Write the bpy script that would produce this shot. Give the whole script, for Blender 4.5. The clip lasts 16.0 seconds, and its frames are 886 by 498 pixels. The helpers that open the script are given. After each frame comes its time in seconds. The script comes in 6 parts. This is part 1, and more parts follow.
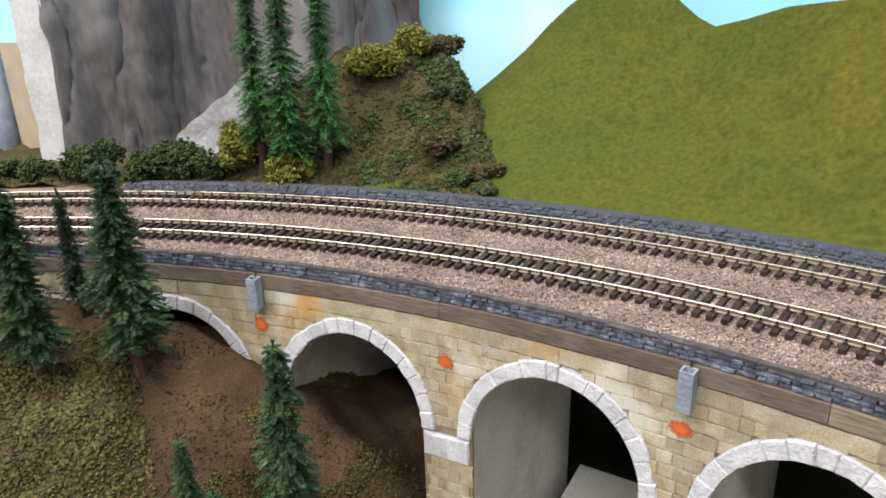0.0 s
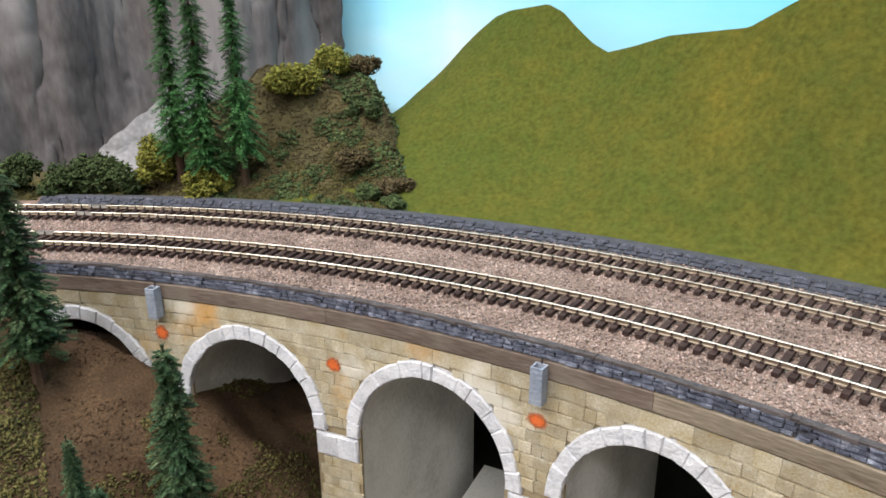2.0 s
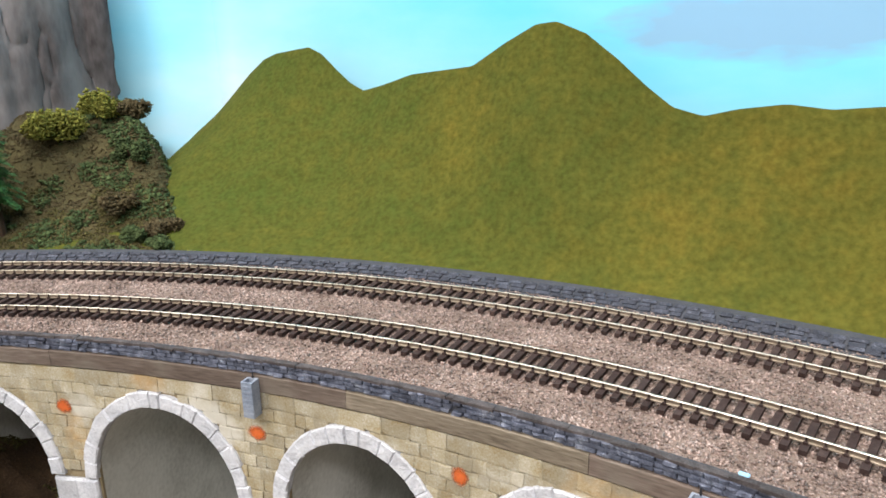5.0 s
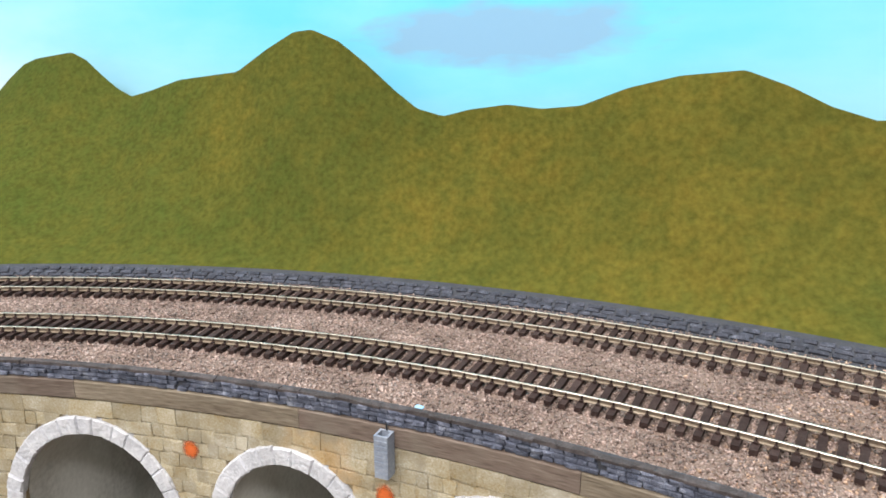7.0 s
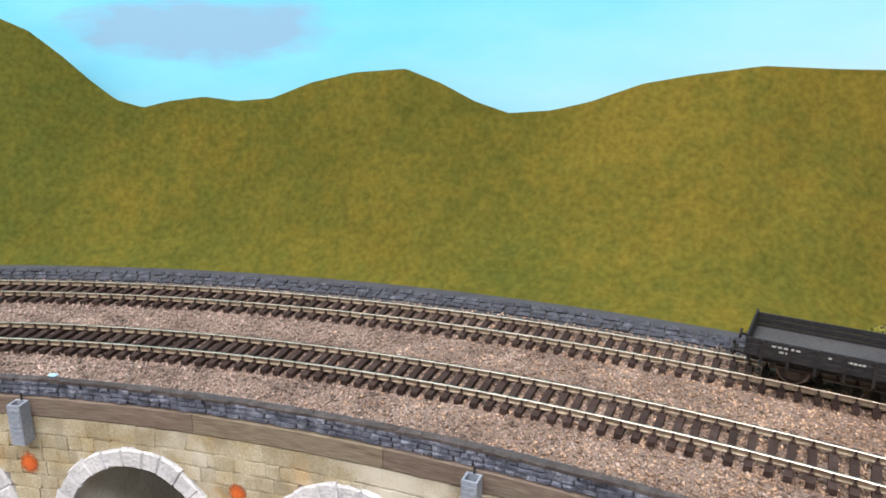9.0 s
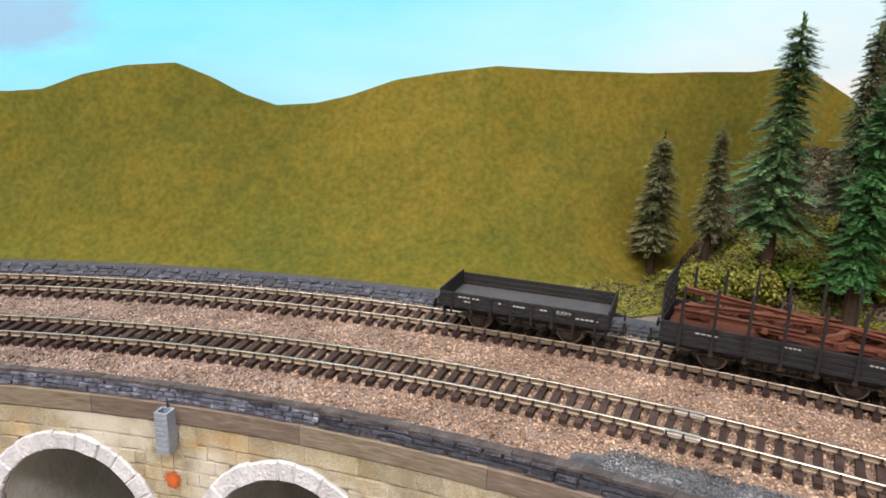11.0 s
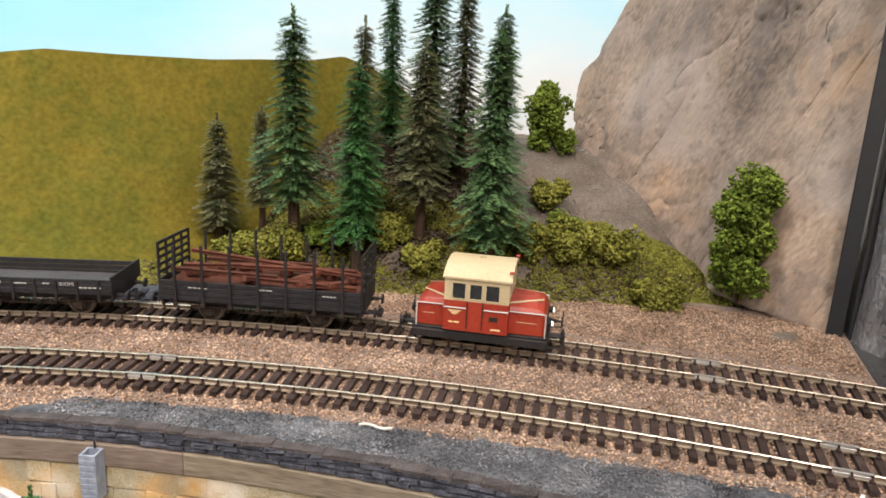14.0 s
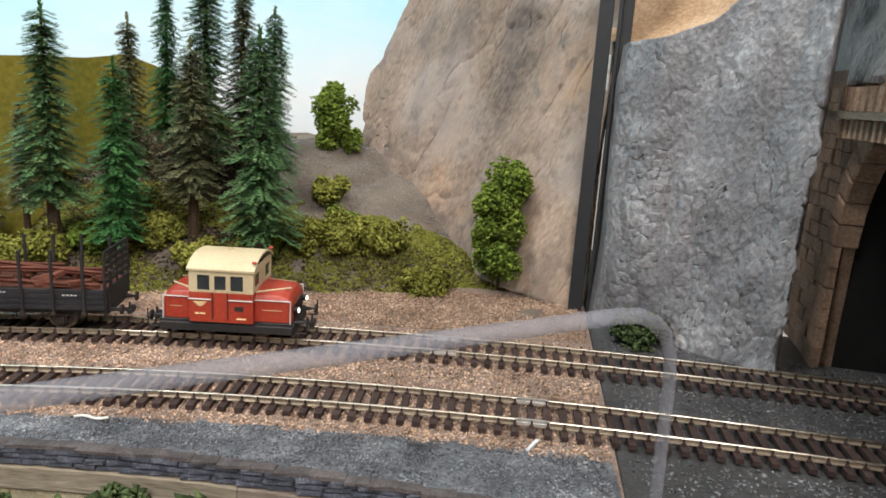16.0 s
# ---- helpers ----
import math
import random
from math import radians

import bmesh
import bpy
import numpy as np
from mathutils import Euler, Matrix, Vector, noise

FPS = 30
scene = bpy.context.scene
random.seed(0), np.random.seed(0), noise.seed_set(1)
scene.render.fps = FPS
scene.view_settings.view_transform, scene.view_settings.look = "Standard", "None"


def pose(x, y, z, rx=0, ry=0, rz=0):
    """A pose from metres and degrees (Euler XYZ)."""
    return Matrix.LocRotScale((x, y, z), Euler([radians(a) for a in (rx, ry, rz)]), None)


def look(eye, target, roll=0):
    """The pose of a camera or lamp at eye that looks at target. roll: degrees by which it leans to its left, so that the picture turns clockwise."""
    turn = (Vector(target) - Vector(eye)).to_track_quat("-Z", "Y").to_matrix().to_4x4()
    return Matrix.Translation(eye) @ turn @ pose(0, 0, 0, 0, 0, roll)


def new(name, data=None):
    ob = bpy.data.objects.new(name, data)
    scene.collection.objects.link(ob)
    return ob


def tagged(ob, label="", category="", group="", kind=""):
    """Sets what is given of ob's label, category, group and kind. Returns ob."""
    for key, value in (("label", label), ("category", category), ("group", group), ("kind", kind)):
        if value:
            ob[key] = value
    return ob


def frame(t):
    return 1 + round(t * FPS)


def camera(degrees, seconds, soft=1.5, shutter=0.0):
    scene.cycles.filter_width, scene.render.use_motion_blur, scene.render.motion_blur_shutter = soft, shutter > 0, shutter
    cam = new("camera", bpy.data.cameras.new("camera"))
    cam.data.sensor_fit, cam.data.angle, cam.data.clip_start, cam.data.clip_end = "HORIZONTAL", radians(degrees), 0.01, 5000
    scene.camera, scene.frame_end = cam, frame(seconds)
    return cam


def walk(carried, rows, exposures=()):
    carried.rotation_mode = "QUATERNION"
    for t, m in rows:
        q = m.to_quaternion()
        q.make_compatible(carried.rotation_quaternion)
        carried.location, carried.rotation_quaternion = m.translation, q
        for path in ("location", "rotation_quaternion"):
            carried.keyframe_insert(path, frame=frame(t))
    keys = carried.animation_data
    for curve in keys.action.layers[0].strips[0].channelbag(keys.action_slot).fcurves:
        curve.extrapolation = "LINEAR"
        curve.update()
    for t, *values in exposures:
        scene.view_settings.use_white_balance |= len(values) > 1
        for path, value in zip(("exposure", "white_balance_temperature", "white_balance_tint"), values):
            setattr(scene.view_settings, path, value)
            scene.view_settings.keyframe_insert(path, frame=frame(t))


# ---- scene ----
cam = camera(65.68, 16.0, 1.7)
# seconds, place, then yaw, pitch and roll in degrees
ROWS = [
    (0, -0.1384, 0.0287, 0.1094, 30.43, -20.02, -1.44),
    (0.5, -0.1303, 0.0285, 0.1093, 29.58, -20.60, -0.62),
    (1, -0.1155, 0.0273, 0.1094, 27.99, -20.65, -0.53),
    (1.5, -0.1126, 0.0249, 0.1122, 26.47, -19.80, -0.16),
    (2, -0.1044, 0.0253, 0.1136, 26.41, -18.86, -0.34),
    (2.5, -0.0984, 0.0276, 0.1142, 25.67, -18.25, -0.02),
    (3, -0.0916, 0.0323, 0.1149, 25.01, -17.91, 0.16),
    (3.5, -0.0836, 0.0325, 0.1130, 24.10, -17.98, -0.33),
    (4, -0.0708, 0.0312, 0.1141, 21.51, -17.55, -0.93),
    (6.5, -0.0100, 0.0044, 0.1092, 2.94, -14.33, -0.49),
    (7, 0.0007, 0.0009, 0.1067, 0.01, -14.67, -0.37),
    (7.5, 0.0130, -0.0050, 0.1059, -5.47, -15.24, 0.31),
    (8, 0.0237, -0.0134, 0.1075, -9.37, -15.38, 0.25),
    (8.5, 0.0421, -0.0272, 0.1091, -12.88, -15.28, 0.57),
    (11, 0.1015, -0.1025, 0.1092, -26.66, -14.96, 2.08),
    (11.5, 0.1106, -0.1130, 0.1083, -30.73, -14.62, 2.52),
    (12, 0.1178, -0.1302, 0.1066, -35.65, -14.31, 2.94),
    (12.5, 0.1229, -0.1476, 0.1047, -40.03, -14.20, 2.84),
    (13, 0.1319, -0.1621, 0.1047, -43.69, -14.12, 2.79),
    (13.5, 0.1444, -0.1724, 0.1055, -46.70, -14.11, 3.05),
    (14, 0.1576, -0.1846, 0.1048, -49.50, -13.96, 2.94),
    (14.5, 0.1649, -0.1987, 0.1040, -52.41, -13.95, 3.04),
    (15, 0.1702, -0.2126, 0.1049, -55.57, -13.70, 3.90),
    (15.5, 0.1734, -0.2230, 0.1047, -58.29, -13.20, 3.88),
    (16, 0.1739, -0.2341, 0.1043, -60.89, -12.87, 3.55),
]
walk(cam, [(t, pose(x, y, z, 90 + tilt, 0, yaw) @ pose(0, 0, 0, 0, 0, roll)) for t, x, y, z, yaw, tilt, roll in ROWS],
     [(0, 0, 6500, 12), (6.5, -0.02, 6500, 12), (8.5, -0.11, 6550, 13), (11.5, -0.03, 7000, 17), (13, 0, 7200, 19), (14, 0, 7150, 16), (15, 0, 6850, 13), (16, 0, 6600, 10)])

# ---- room light ----
world = bpy.data.worlds.new("room_air")
scene.world = world
world.use_nodes = True
world.node_tree.nodes["Background"].inputs[0].default_value = (0.97, 0.98, 1.0, 1)
world.node_tree.nodes["Background"].inputs[1].default_value = 0.14


def area(name, eye, target, sx, sy, watts, colour):
    lamp = bpy.data.lights.new(name, "AREA")
    lamp.shape, lamp.size, lamp.size_y, lamp.energy, lamp.color = "RECTANGLE", sx, sy, watts, colour
    ob = new(name, lamp)
    ob.matrix_world = look(eye, target)


LAMPS = [(-1.0, -1.05, 1.42, 48), (0.30, -1.35, 1.42, 34), (-0.25, 0.20, 1.42, 27)]
for lx, ly, lz, watts in LAMPS:
    area("ceiling_lamp", (lx, ly, lz), (lx, ly, 0), 1.1, 0.28, watts, (1.0, 0.98, 0.95))

# ---- the line of the track: s runs along it, o away from the room's middle ----
KNOTS = [-1.56, -1.56, -1.56, -1.56, -1.56, -1.6, -1.64, -1.61, -1.58, -1.57, -1.53, -1.45, -1.32, -1.09, -0.81, -0.66, -0.6, -0.58, -0.57, -0.57]
STEP = 0.002
SS = np.arange(-1.0, 0.9001, STEP)
bend = np.interp(SS, np.arange(len(KNOTS)) * 0.1 - 1.0, KNOTS)
HD = np.concatenate([[0], np.cumsum((bend[1:] + bend[:-1]) / 2 * STEP)])
MID = int(np.argmin(np.abs(SS)))
HD = HD - HD[MID] - 0.667
half_way = (HD[1:] + HD[:-1]) / 2
CX = np.concatenate([[0], np.cumsum(np.cos(half_way) * STEP)])
CY = np.concatenate([[0], np.cumsum(np.sin(half_way) * STEP)])
CX, CY = CX - CX[MID] + 0.1520, CY - CY[MID] + 0.1550
SEP = 0.0557      # between the two tracks
GAUGE = 0.0165


def at(s, o, z=0.0):
    a = np.interp(s, SS, HD)
    return (float(np.interp(s, SS, CX) - np.sin(a) * o), float(np.interp(s, SS, CY) + np.cos(a) * o), float(z))


def ats(s, o, z):
    """The same for arrays."""
    a = np.interp(s, SS, HD)
    return np.stack([np.interp(s, SS, CX) - np.sin(a) * o, np.interp(s, SS, CY) + np.cos(a) * o, z + 0 * a], -1)


def stand(s, o, z=0.0, turn=0.0):
    """A pose on the line: x along the track, y away from the middle, z up."""
    x, y, z = at(s, o, z)
    return pose(x, y, z, 0, 0, math.degrees(float(np.interp(s, SS, HD))) + turn)


# ---- materials ----
def mat(name, colours, rough=0.75, fine=1400.0, coarse=110.0, mixing=0.5, bump=0.35, dist=0.0004, metal=0.0, vary="", amount=0.25, spec=0.3, stretch=(1, 1, 1)):
    m = bpy.data.materials.new(name)
    m.use_nodes = True
    n, l = m.node_tree.nodes, m.node_tree.links
    b = n["Principled BSDF"]
    b.inputs["Roughness"].default_value, b.inputs["Metallic"].default_value = rough, metal
    b.inputs["Specular IOR Level"].default_value = spec
    tc, mp = n.new("ShaderNodeNewGeometry"), n.new("ShaderNodeMapping")
    mp.inputs["Scale"].default_value = stretch
    l.new(tc.outputs["Position"], mp.inputs["Vector"])
    n1, n2, mx = n.new("ShaderNodeTexNoise"), n.new("ShaderNodeTexNoise"), n.new("ShaderNodeMix")
    n1.inputs["Scale"].default_value, n2.inputs["Scale"].default_value = fine, coarse
    n1.inputs["Detail"].default_value, n2.inputs["Detail"].default_value = 4, 4
    for q in (n1, n2):
        l.new(mp.outputs[0], q.inputs["Vector"])
    mx.inputs[0].default_value = mixing
    l.new(n2.outputs[0], mx.inputs[2])
    l.new(n1.outputs[0], mx.inputs[3])
    ramp = n.new("ShaderNodeValToRGB")
    k = len(colours)
    while len(ramp.color_ramp.elements) < k:
        ramp.color_ramp.elements.new(0.5)
    for i, c in enumerate(colours):
        e = ramp.color_ramp.elements[i]
        e.position, e.color = (0.32 + 0.36 * i / max(1, k - 1)), (*c, 1)
    l.new(mx.outputs[0], ramp.inputs[0])
    last = ramp.outputs[0]
    if vary:
        if vary == "object":
            src = n.new("ShaderNodeObjectInfo").outputs["Random"]
        else:
            src = n.new("ShaderNodeNewGeometry").outputs["Random Per Island"]
        mr = n.new("ShaderNodeMapRange")
        mr.inputs[3].default_value, mr.inputs[4].default_value = 1 - amount, 1 + amount
        l.new(src, mr.inputs[0])
        hsv = n.new("ShaderNodeHueSaturation")
        l.new(mr.outputs[0], hsv.inputs["Value"])
        l.new(last, hsv.inputs["Color"])
        last = hsv.outputs[0]
    l.new(last, b.inputs["Base Color"])
    if bump:
        bp = n.new("ShaderNodeBump")
        bp.inputs["Strength"].default_value, bp.inputs["Distance"].default_value = bump, dist
        l.new(mx.outputs[0], bp.inputs["Height"])
        l.new(bp.outputs[0], b.inputs["Normal"])
    return m


def sprayed(m):
    """Paint that thins out towards a ragged rim, over a patch of radius 1."""
    n, l = m.node_tree.nodes, m.node_tree.links
    tc, flat, ln = n.new("ShaderNodeTexCoord"), n.new("ShaderNodeMapping"), n.new("ShaderNodeVectorMath")
    flat.inputs["Scale"].default_value = (1, 0, 1)
    ln.operation = "LENGTH"
    l.new(tc.outputs["Object"], flat.inputs["Vector"])
    l.new(flat.outputs[0], ln.inputs[0])
    g, q, add, mr = n.new("ShaderNodeNewGeometry"), n.new("ShaderNodeTexNoise"), n.new("ShaderNodeMath"), n.new("ShaderNodeMapRange")
    q.inputs["Scale"].default_value, q.inputs["Detail"].default_value = 900, 4
    l.new(g.outputs["Position"], q.inputs["Vector"])
    add.operation = "MULTIPLY_ADD"
    l.new(q.outputs[0], add.inputs[0])
    add.inputs[1].default_value = 1.1
    l.new(ln.outputs["Value"], add.inputs[2])
    mr.inputs[1].default_value, mr.inputs[2].default_value, mr.inputs[3].default_value, mr.inputs[4].default_value = 1.05, 1.80, 0.95, 0.0
    l.new(add.outputs[0], mr.inputs[0])
    l.new(mr.outputs[0], n["Principled BSDF"].inputs["Alpha"])


def glow(name, colour, strength):
    m = bpy.data.materials.new(name)
    m.use_nodes = True
    b = m.node_tree.nodes["Principled BSDF"]
    b.inputs["Base Color"].default_value = (*colour, 1)
    b.inputs["Emission Color"].default_value, b.inputs["Emission Strength"].default_value = (*colour, 1), strength
    return m


M = dict(
    ballast=mat("ballast_stone", [(0.095, 0.068, 0.058), (0.285, 0.208, 0.180), (0.54, 0.425, 0.380)], 0.9, 1800, 60, 0.6, 0.5, 0.0004, vary="island", amount=0.55),
    ballastw=mat("ballast_stone_warm", [(0.135, 0.080, 0.055), (0.37, 0.245, 0.172), (0.64, 0.465, 0.345)], 0.9, 1800, 60, 0.6, 0.5, 0.0004, vary="island", amount=0.55),
    bed=mat("ballast_bed", [(0.090, 0.062, 0.050), (0.215, 0.152, 0.123), (0.36, 0.268, 0.222)], 0.95, 1700, 60, 0.8, 0.9, 0.0008),
    darkbed=mat("dark_ballast_bed", [(0.021, 0.0204, 0.0216), (0.042, 0.0408, 0.042), (0.078, 0.078, 0.081)], 0.38, 700, 30, 0.5, 0.7, 0.0008, spec=0.5),
    darkstone=mat("dark_ballast_stone", [(0.045, 0.042, 0.044), (0.11, 0.107, 0.11), (0.27, 0.265, 0.27)], 0.7, 1800, 60, 0.5, 0.5, 0.0004, vary="island", amount=0.5),
    rail=mat("nickel_silver", [(0.42, 0.37, 0.30), (0.62, 0.56, 0.47), (0.70, 0.64, 0.55)], 0.32, 900, 40, 0.5, 0.08, 0.0002, metal=1.0),
    railside=mat("weathered_rail_side", [(0.17, 0.13, 0.095), (0.28, 0.225, 0.17), (0.38, 0.32, 0.25)], 0.45, 900, 60, 0.5, 0.1, 0.0002, metal=0.5),
    joiner=mat("bright_joiner", [(0.58, 0.57, 0.55), (0.70, 0.69, 0.67)], 0.35, 900, 40, 0.5, 0.05, 0.0001, metal=0.75),
    sleeper=mat("sleeper_plastic", [(0.026, 0.016, 0.014), (0.045, 0.029, 0.026), (0.07, 0.048, 0.043)], 0.75, 1200, 160, 0.5, 0.3, 0.0002, vary="object", amount=0.2, spec=0.12),
    parapet=mat("blue_grey_stone", [(0.028, 0.031, 0.044), (0.072, 0.081, 0.114), (0.125, 0.139, 0.188), (0.29, 0.31, 0.37)], 0.6, 2200, 260, 0.4, 0.8, 0.0005, vary="object", amount=0.3),
    coping=mat("brown_grey_coping", [(0.030, 0.025, 0.026), (0.064, 0.054, 0.054), (0.11, 0.097, 0.097)], 0.85, 1600, 260, 0.5, 0.7, 0.0005, vary="object", amount=0.22),
    joint=mat("dark_joint", [(0.04, 0.042, 0.05), (0.075, 0.078, 0.09)], 0.9, 900, 90, 0.5, 0.4, 0.0004),
    slate=mat("far_wall_stone", [(0.018, 0.019, 0.026), (0.040, 0.043, 0.057), (0.062, 0.066, 0.086), (0.14, 0.146, 0.175)], 0.8, 1600, 320, 0.5, 0.9, 0.0006, vary="object", amount=0.25),
    wood=mat("weathered_brown_wood", [(0.075, 0.054, 0.043), (0.125, 0.094, 0.077), (0.16, 0.124, 0.103), (0.215, 0.175, 0.148)], 0.8, 700, 60, 0.6, 0.7, 0.0005, vary="object", amount=0.16, stretch=(0.25, 0.25, 2.2)),
    greywood=mat("weathered_grey_wood", [(0.085, 0.066, 0.048), (0.145, 0.118, 0.087), (0.19, 0.158, 0.12), (0.25, 0.212, 0.165)], 0.85, 700, 60, 0.6, 0.7, 0.0005, vary="object", amount=0.14, stretch=(0.25, 0.25, 2.2)),
    sand=mat("sandstone", [(0.30, 0.215, 0.10), (0.355, 0.30, 0.195), (0.42, 0.375, 0.28), (0.54, 0.51, 0.43)], 0.9, 1500, 120, 0.5, 0.9, 0.0006, vary="object", amount=0.16),
    sandj=mat("sandstone_far", [(0.30, 0.215, 0.10), (0.355, 0.30, 0.195), (0.42, 0.375, 0.28), (0.54, 0.51, 0.43)], 0.9, 1500, 120, 0.5, 0.9, 0.0006, vary="island", amount=0.16),
    mortar=mat("sandstone_mortar", [(0.21, 0.16, 0.09), (0.31, 0.255, 0.165)], 0.95, 900, 60, 0.5, 0.4, 0.0004),
    white=mat("white_plaster_stone", [(0.42, 0.43, 0.47), (0.58, 0.59, 0.635), (0.72, 0.73, 0.765)], 0.85, 900, 150, 0.5, 1.0, 0.0012, vary="object", amount=0.07),
    vault=mat("grey_plaster", [(0.435, 0.435, 0.41), (0.64, 0.64, 0.602), (0.768, 0.768, 0.73)], 0.9, 500, 22, 0.35, 0.3, 0.0005),
    # near black stands for the shade behind the arches
    dark=mat("underdeck_shade", [(0.010, 0.013, 0.008), (0.022, 0.026, 0.016)], 0.9, 200, 15, 0.5, 0.2, 0.0005),
    orange=mat("orange_paint", [(0.52, 0.105, 0.026), (0.70, 0.17, 0.042)], 0.8, 900, 160, 0.5, 0.4, 0.0004),
    bluebox=mat("blue_grey_plastic", [(0.17, 0.20, 0.26), (0.25, 0.285, 0.35), (0.33, 0.36, 0.42)], 0.55, 900, 120, 0.5, 0.2, 0.0002),
    brown=mat("brown_earth", [(0.026, 0.015, 0.007), (0.058, 0.034, 0.017), (0.112, 0.068, 0.036)], 0.95, 900, 40, 0.5, 0.8, 0.0010),
    meadow=mat("mossy_flock", [(0.040, 0.036, 0.010), (0.077, 0.069, 0.021), (0.125, 0.108, 0.036)], 0.95, 700, 50, 0.5, 0.9, 0.0012, vary="island", amount=0.4),
    mossy=mat("mossy_earth", [(0.030, 0.025, 0.010), (0.062, 0.052, 0.020), (0.10, 0.082, 0.034)], 0.95, 900, 40, 0.5, 0.8, 0.0010),
    path=mat("grey_violet_gravel", [(0.181, 0.167, 0.162), (0.344, 0.322, 0.318), (0.507, 0.48, 0.471)], 0.95, 800, 60, 0.5, 0.5, 0.0005, vary="island", amount=0.12),
    gravel=mat("grey_gravel_earth", [(0.0718, 0.056, 0.0422), (0.144, 0.117, 0.0947), (0.214, 0.184, 0.155)], 0.95, 800, 30, 0.45, 0.6, 0.0008),
    rockl=mat("grey_plaster_rock", [(0.043, 0.038, 0.0395), (0.084, 0.075, 0.077), (0.123, 0.111, 0.114), (0.177, 0.160, 0.164)], 0.85, 260, 16, 0.35, 0.7, 0.0015, stretch=(1, 1, 0.35)),
    rockr=mat("brown_plaster_rock", [(0.085, 0.072, 0.065), (0.190, 0.148, 0.122), (0.270, 0.208, 0.168), (0.365, 0.270, 0.208), (0.45, 0.37, 0.31)], 0.85, 520, 17, 0.36, 1.0, 0.0016, stretch=(1, 1, 0.45)),
    rockg=mat("dark_grey_rock", [(0.080, 0.077, 0.083), (0.175, 0.167, 0.176), (0.255, 0.245, 0.257), (0.46, 0.445, 0.46)], 0.36, 420, 40, 0.45, 1.0, 0.0032, spec=0.5, stretch=(1, 1, 0.7)),
    trunk=mat("bark", [(0.035, 0.02, 0.012), (0.08, 0.048, 0.03)], 0.9, 900, 90, 0.5, 0.5, 0.0004),
    fir=mat("fir_green", [(0.024, 0.088, 0.026), (0.050, 0.155, 0.046), (0.11, 0.23, 0.075)], 0.6, 1200, 120, 0.5, 0.3, 0.0003, vary="island", amount=0.42, spec=0.35),
    firb=mat("fir_bluish_green", [(0.042, 0.098, 0.038), (0.082, 0.165, 0.064), (0.17, 0.25, 0.10)], 0.6, 1200, 120, 0.5, 0.3, 0.0003, vary="island", amount=0.42, spec=0.35),
    firx=mat("fir_dark_brownish", [(0.072, 0.082, 0.040), (0.140, 0.148, 0.074), (0.27, 0.26, 0.13)], 0.7, 1200, 120, 0.5, 0.3, 0.0003, vary="island", amount=0.42, spec=0.3),
    fird=mat("fir_deep_green", [(0.011, 0.033, 0.013), (0.027, 0.060, 0.024), (0.105, 0.135, 0.062)], 0.6, 1200, 120, 0.5, 0.3, 0.0003, vary="island", amount=0.7, spec=0.35),
    firk=mat("fir_blackish", [(0.010, 0.018, 0.010), (0.022, 0.034, 0.020), (0.06, 0.075, 0.05)], 0.7, 1200, 120, 0.5, 0.3, 0.0003, vary="island", amount=0.6, spec=0.3),
    bushy=mat("foam_yellow_green", [(0.098, 0.096, 0.020), (0.175, 0.175, 0.036), (0.24, 0.235, 0.055)], 0.95, 900, 120, 0.5, 0.6, 0.0006, vary="island", amount=0.3, spec=0.1),
    bushg=mat("foam_green", [(0.070, 0.105, 0.017), (0.135, 0.190, 0.032), (0.235, 0.285, 0.055)], 0.95, 900, 120, 0.5, 0.6, 0.0006, vary="island", amount=0.3, spec=0.1),
    bushd=mat("foam_dark_green", [(0.030, 0.046, 0.019), (0.052, 0.074, 0.030), (0.080, 0.105, 0.042)], 0.95, 900, 120, 0.5, 0.6, 0.0006, vary="island", amount=0.4, spec=0.1),
    bushr=mat("foam_rust_green", [(0.048, 0.037, 0.020), (0.080, 0.063, 0.033), (0.115, 0.090, 0.046)], 0.95, 900, 120, 0.5, 0.6, 0.0006, vary="island", amount=0.45, spec=0.1),
    blackmetal=mat("black_angle_metal", [(0.0117, 0.0133, 0.0164), (0.0195, 0.0218, 0.0265)], 0.4, 300, 20, 0.5, 0.05, 0.0003, spec=0.5),
    paint=mat("room_paint", [(0.72, 0.70, 0.66), (0.78, 0.76, 0.72)], 0.9, 30, 3, 0.5, 0.1, 0.001),
    board=mat("beige_board", [(0.36, 0.30, 0.22), (0.46, 0.39, 0.29)], 0.8, 60, 8, 0.5, 0.1, 0.0005),
    floor=mat("room_floor", [(0.20, 0.18, 0.16), (0.26, 0.24, 0.21)], 0.6, 30, 3, 0.5, 0.1, 0.001),
    tstone=mat("brown_portal_stone", [(0.13, 0.085, 0.06), (0.26, 0.17, 0.12), (0.38, 0.265, 0.19)], 0.85, 700, 60, 0.5, 0.6, 0.0006, vary="object", amount=0.25),
    # the unlit bore's darkness as a colour
    black=mat("tunnel_shade_black", [(0.004, 0.004, 0.004), (0.010, 0.010, 0.010)], 0.95, 100, 10, 0.5, 0, 0),
)


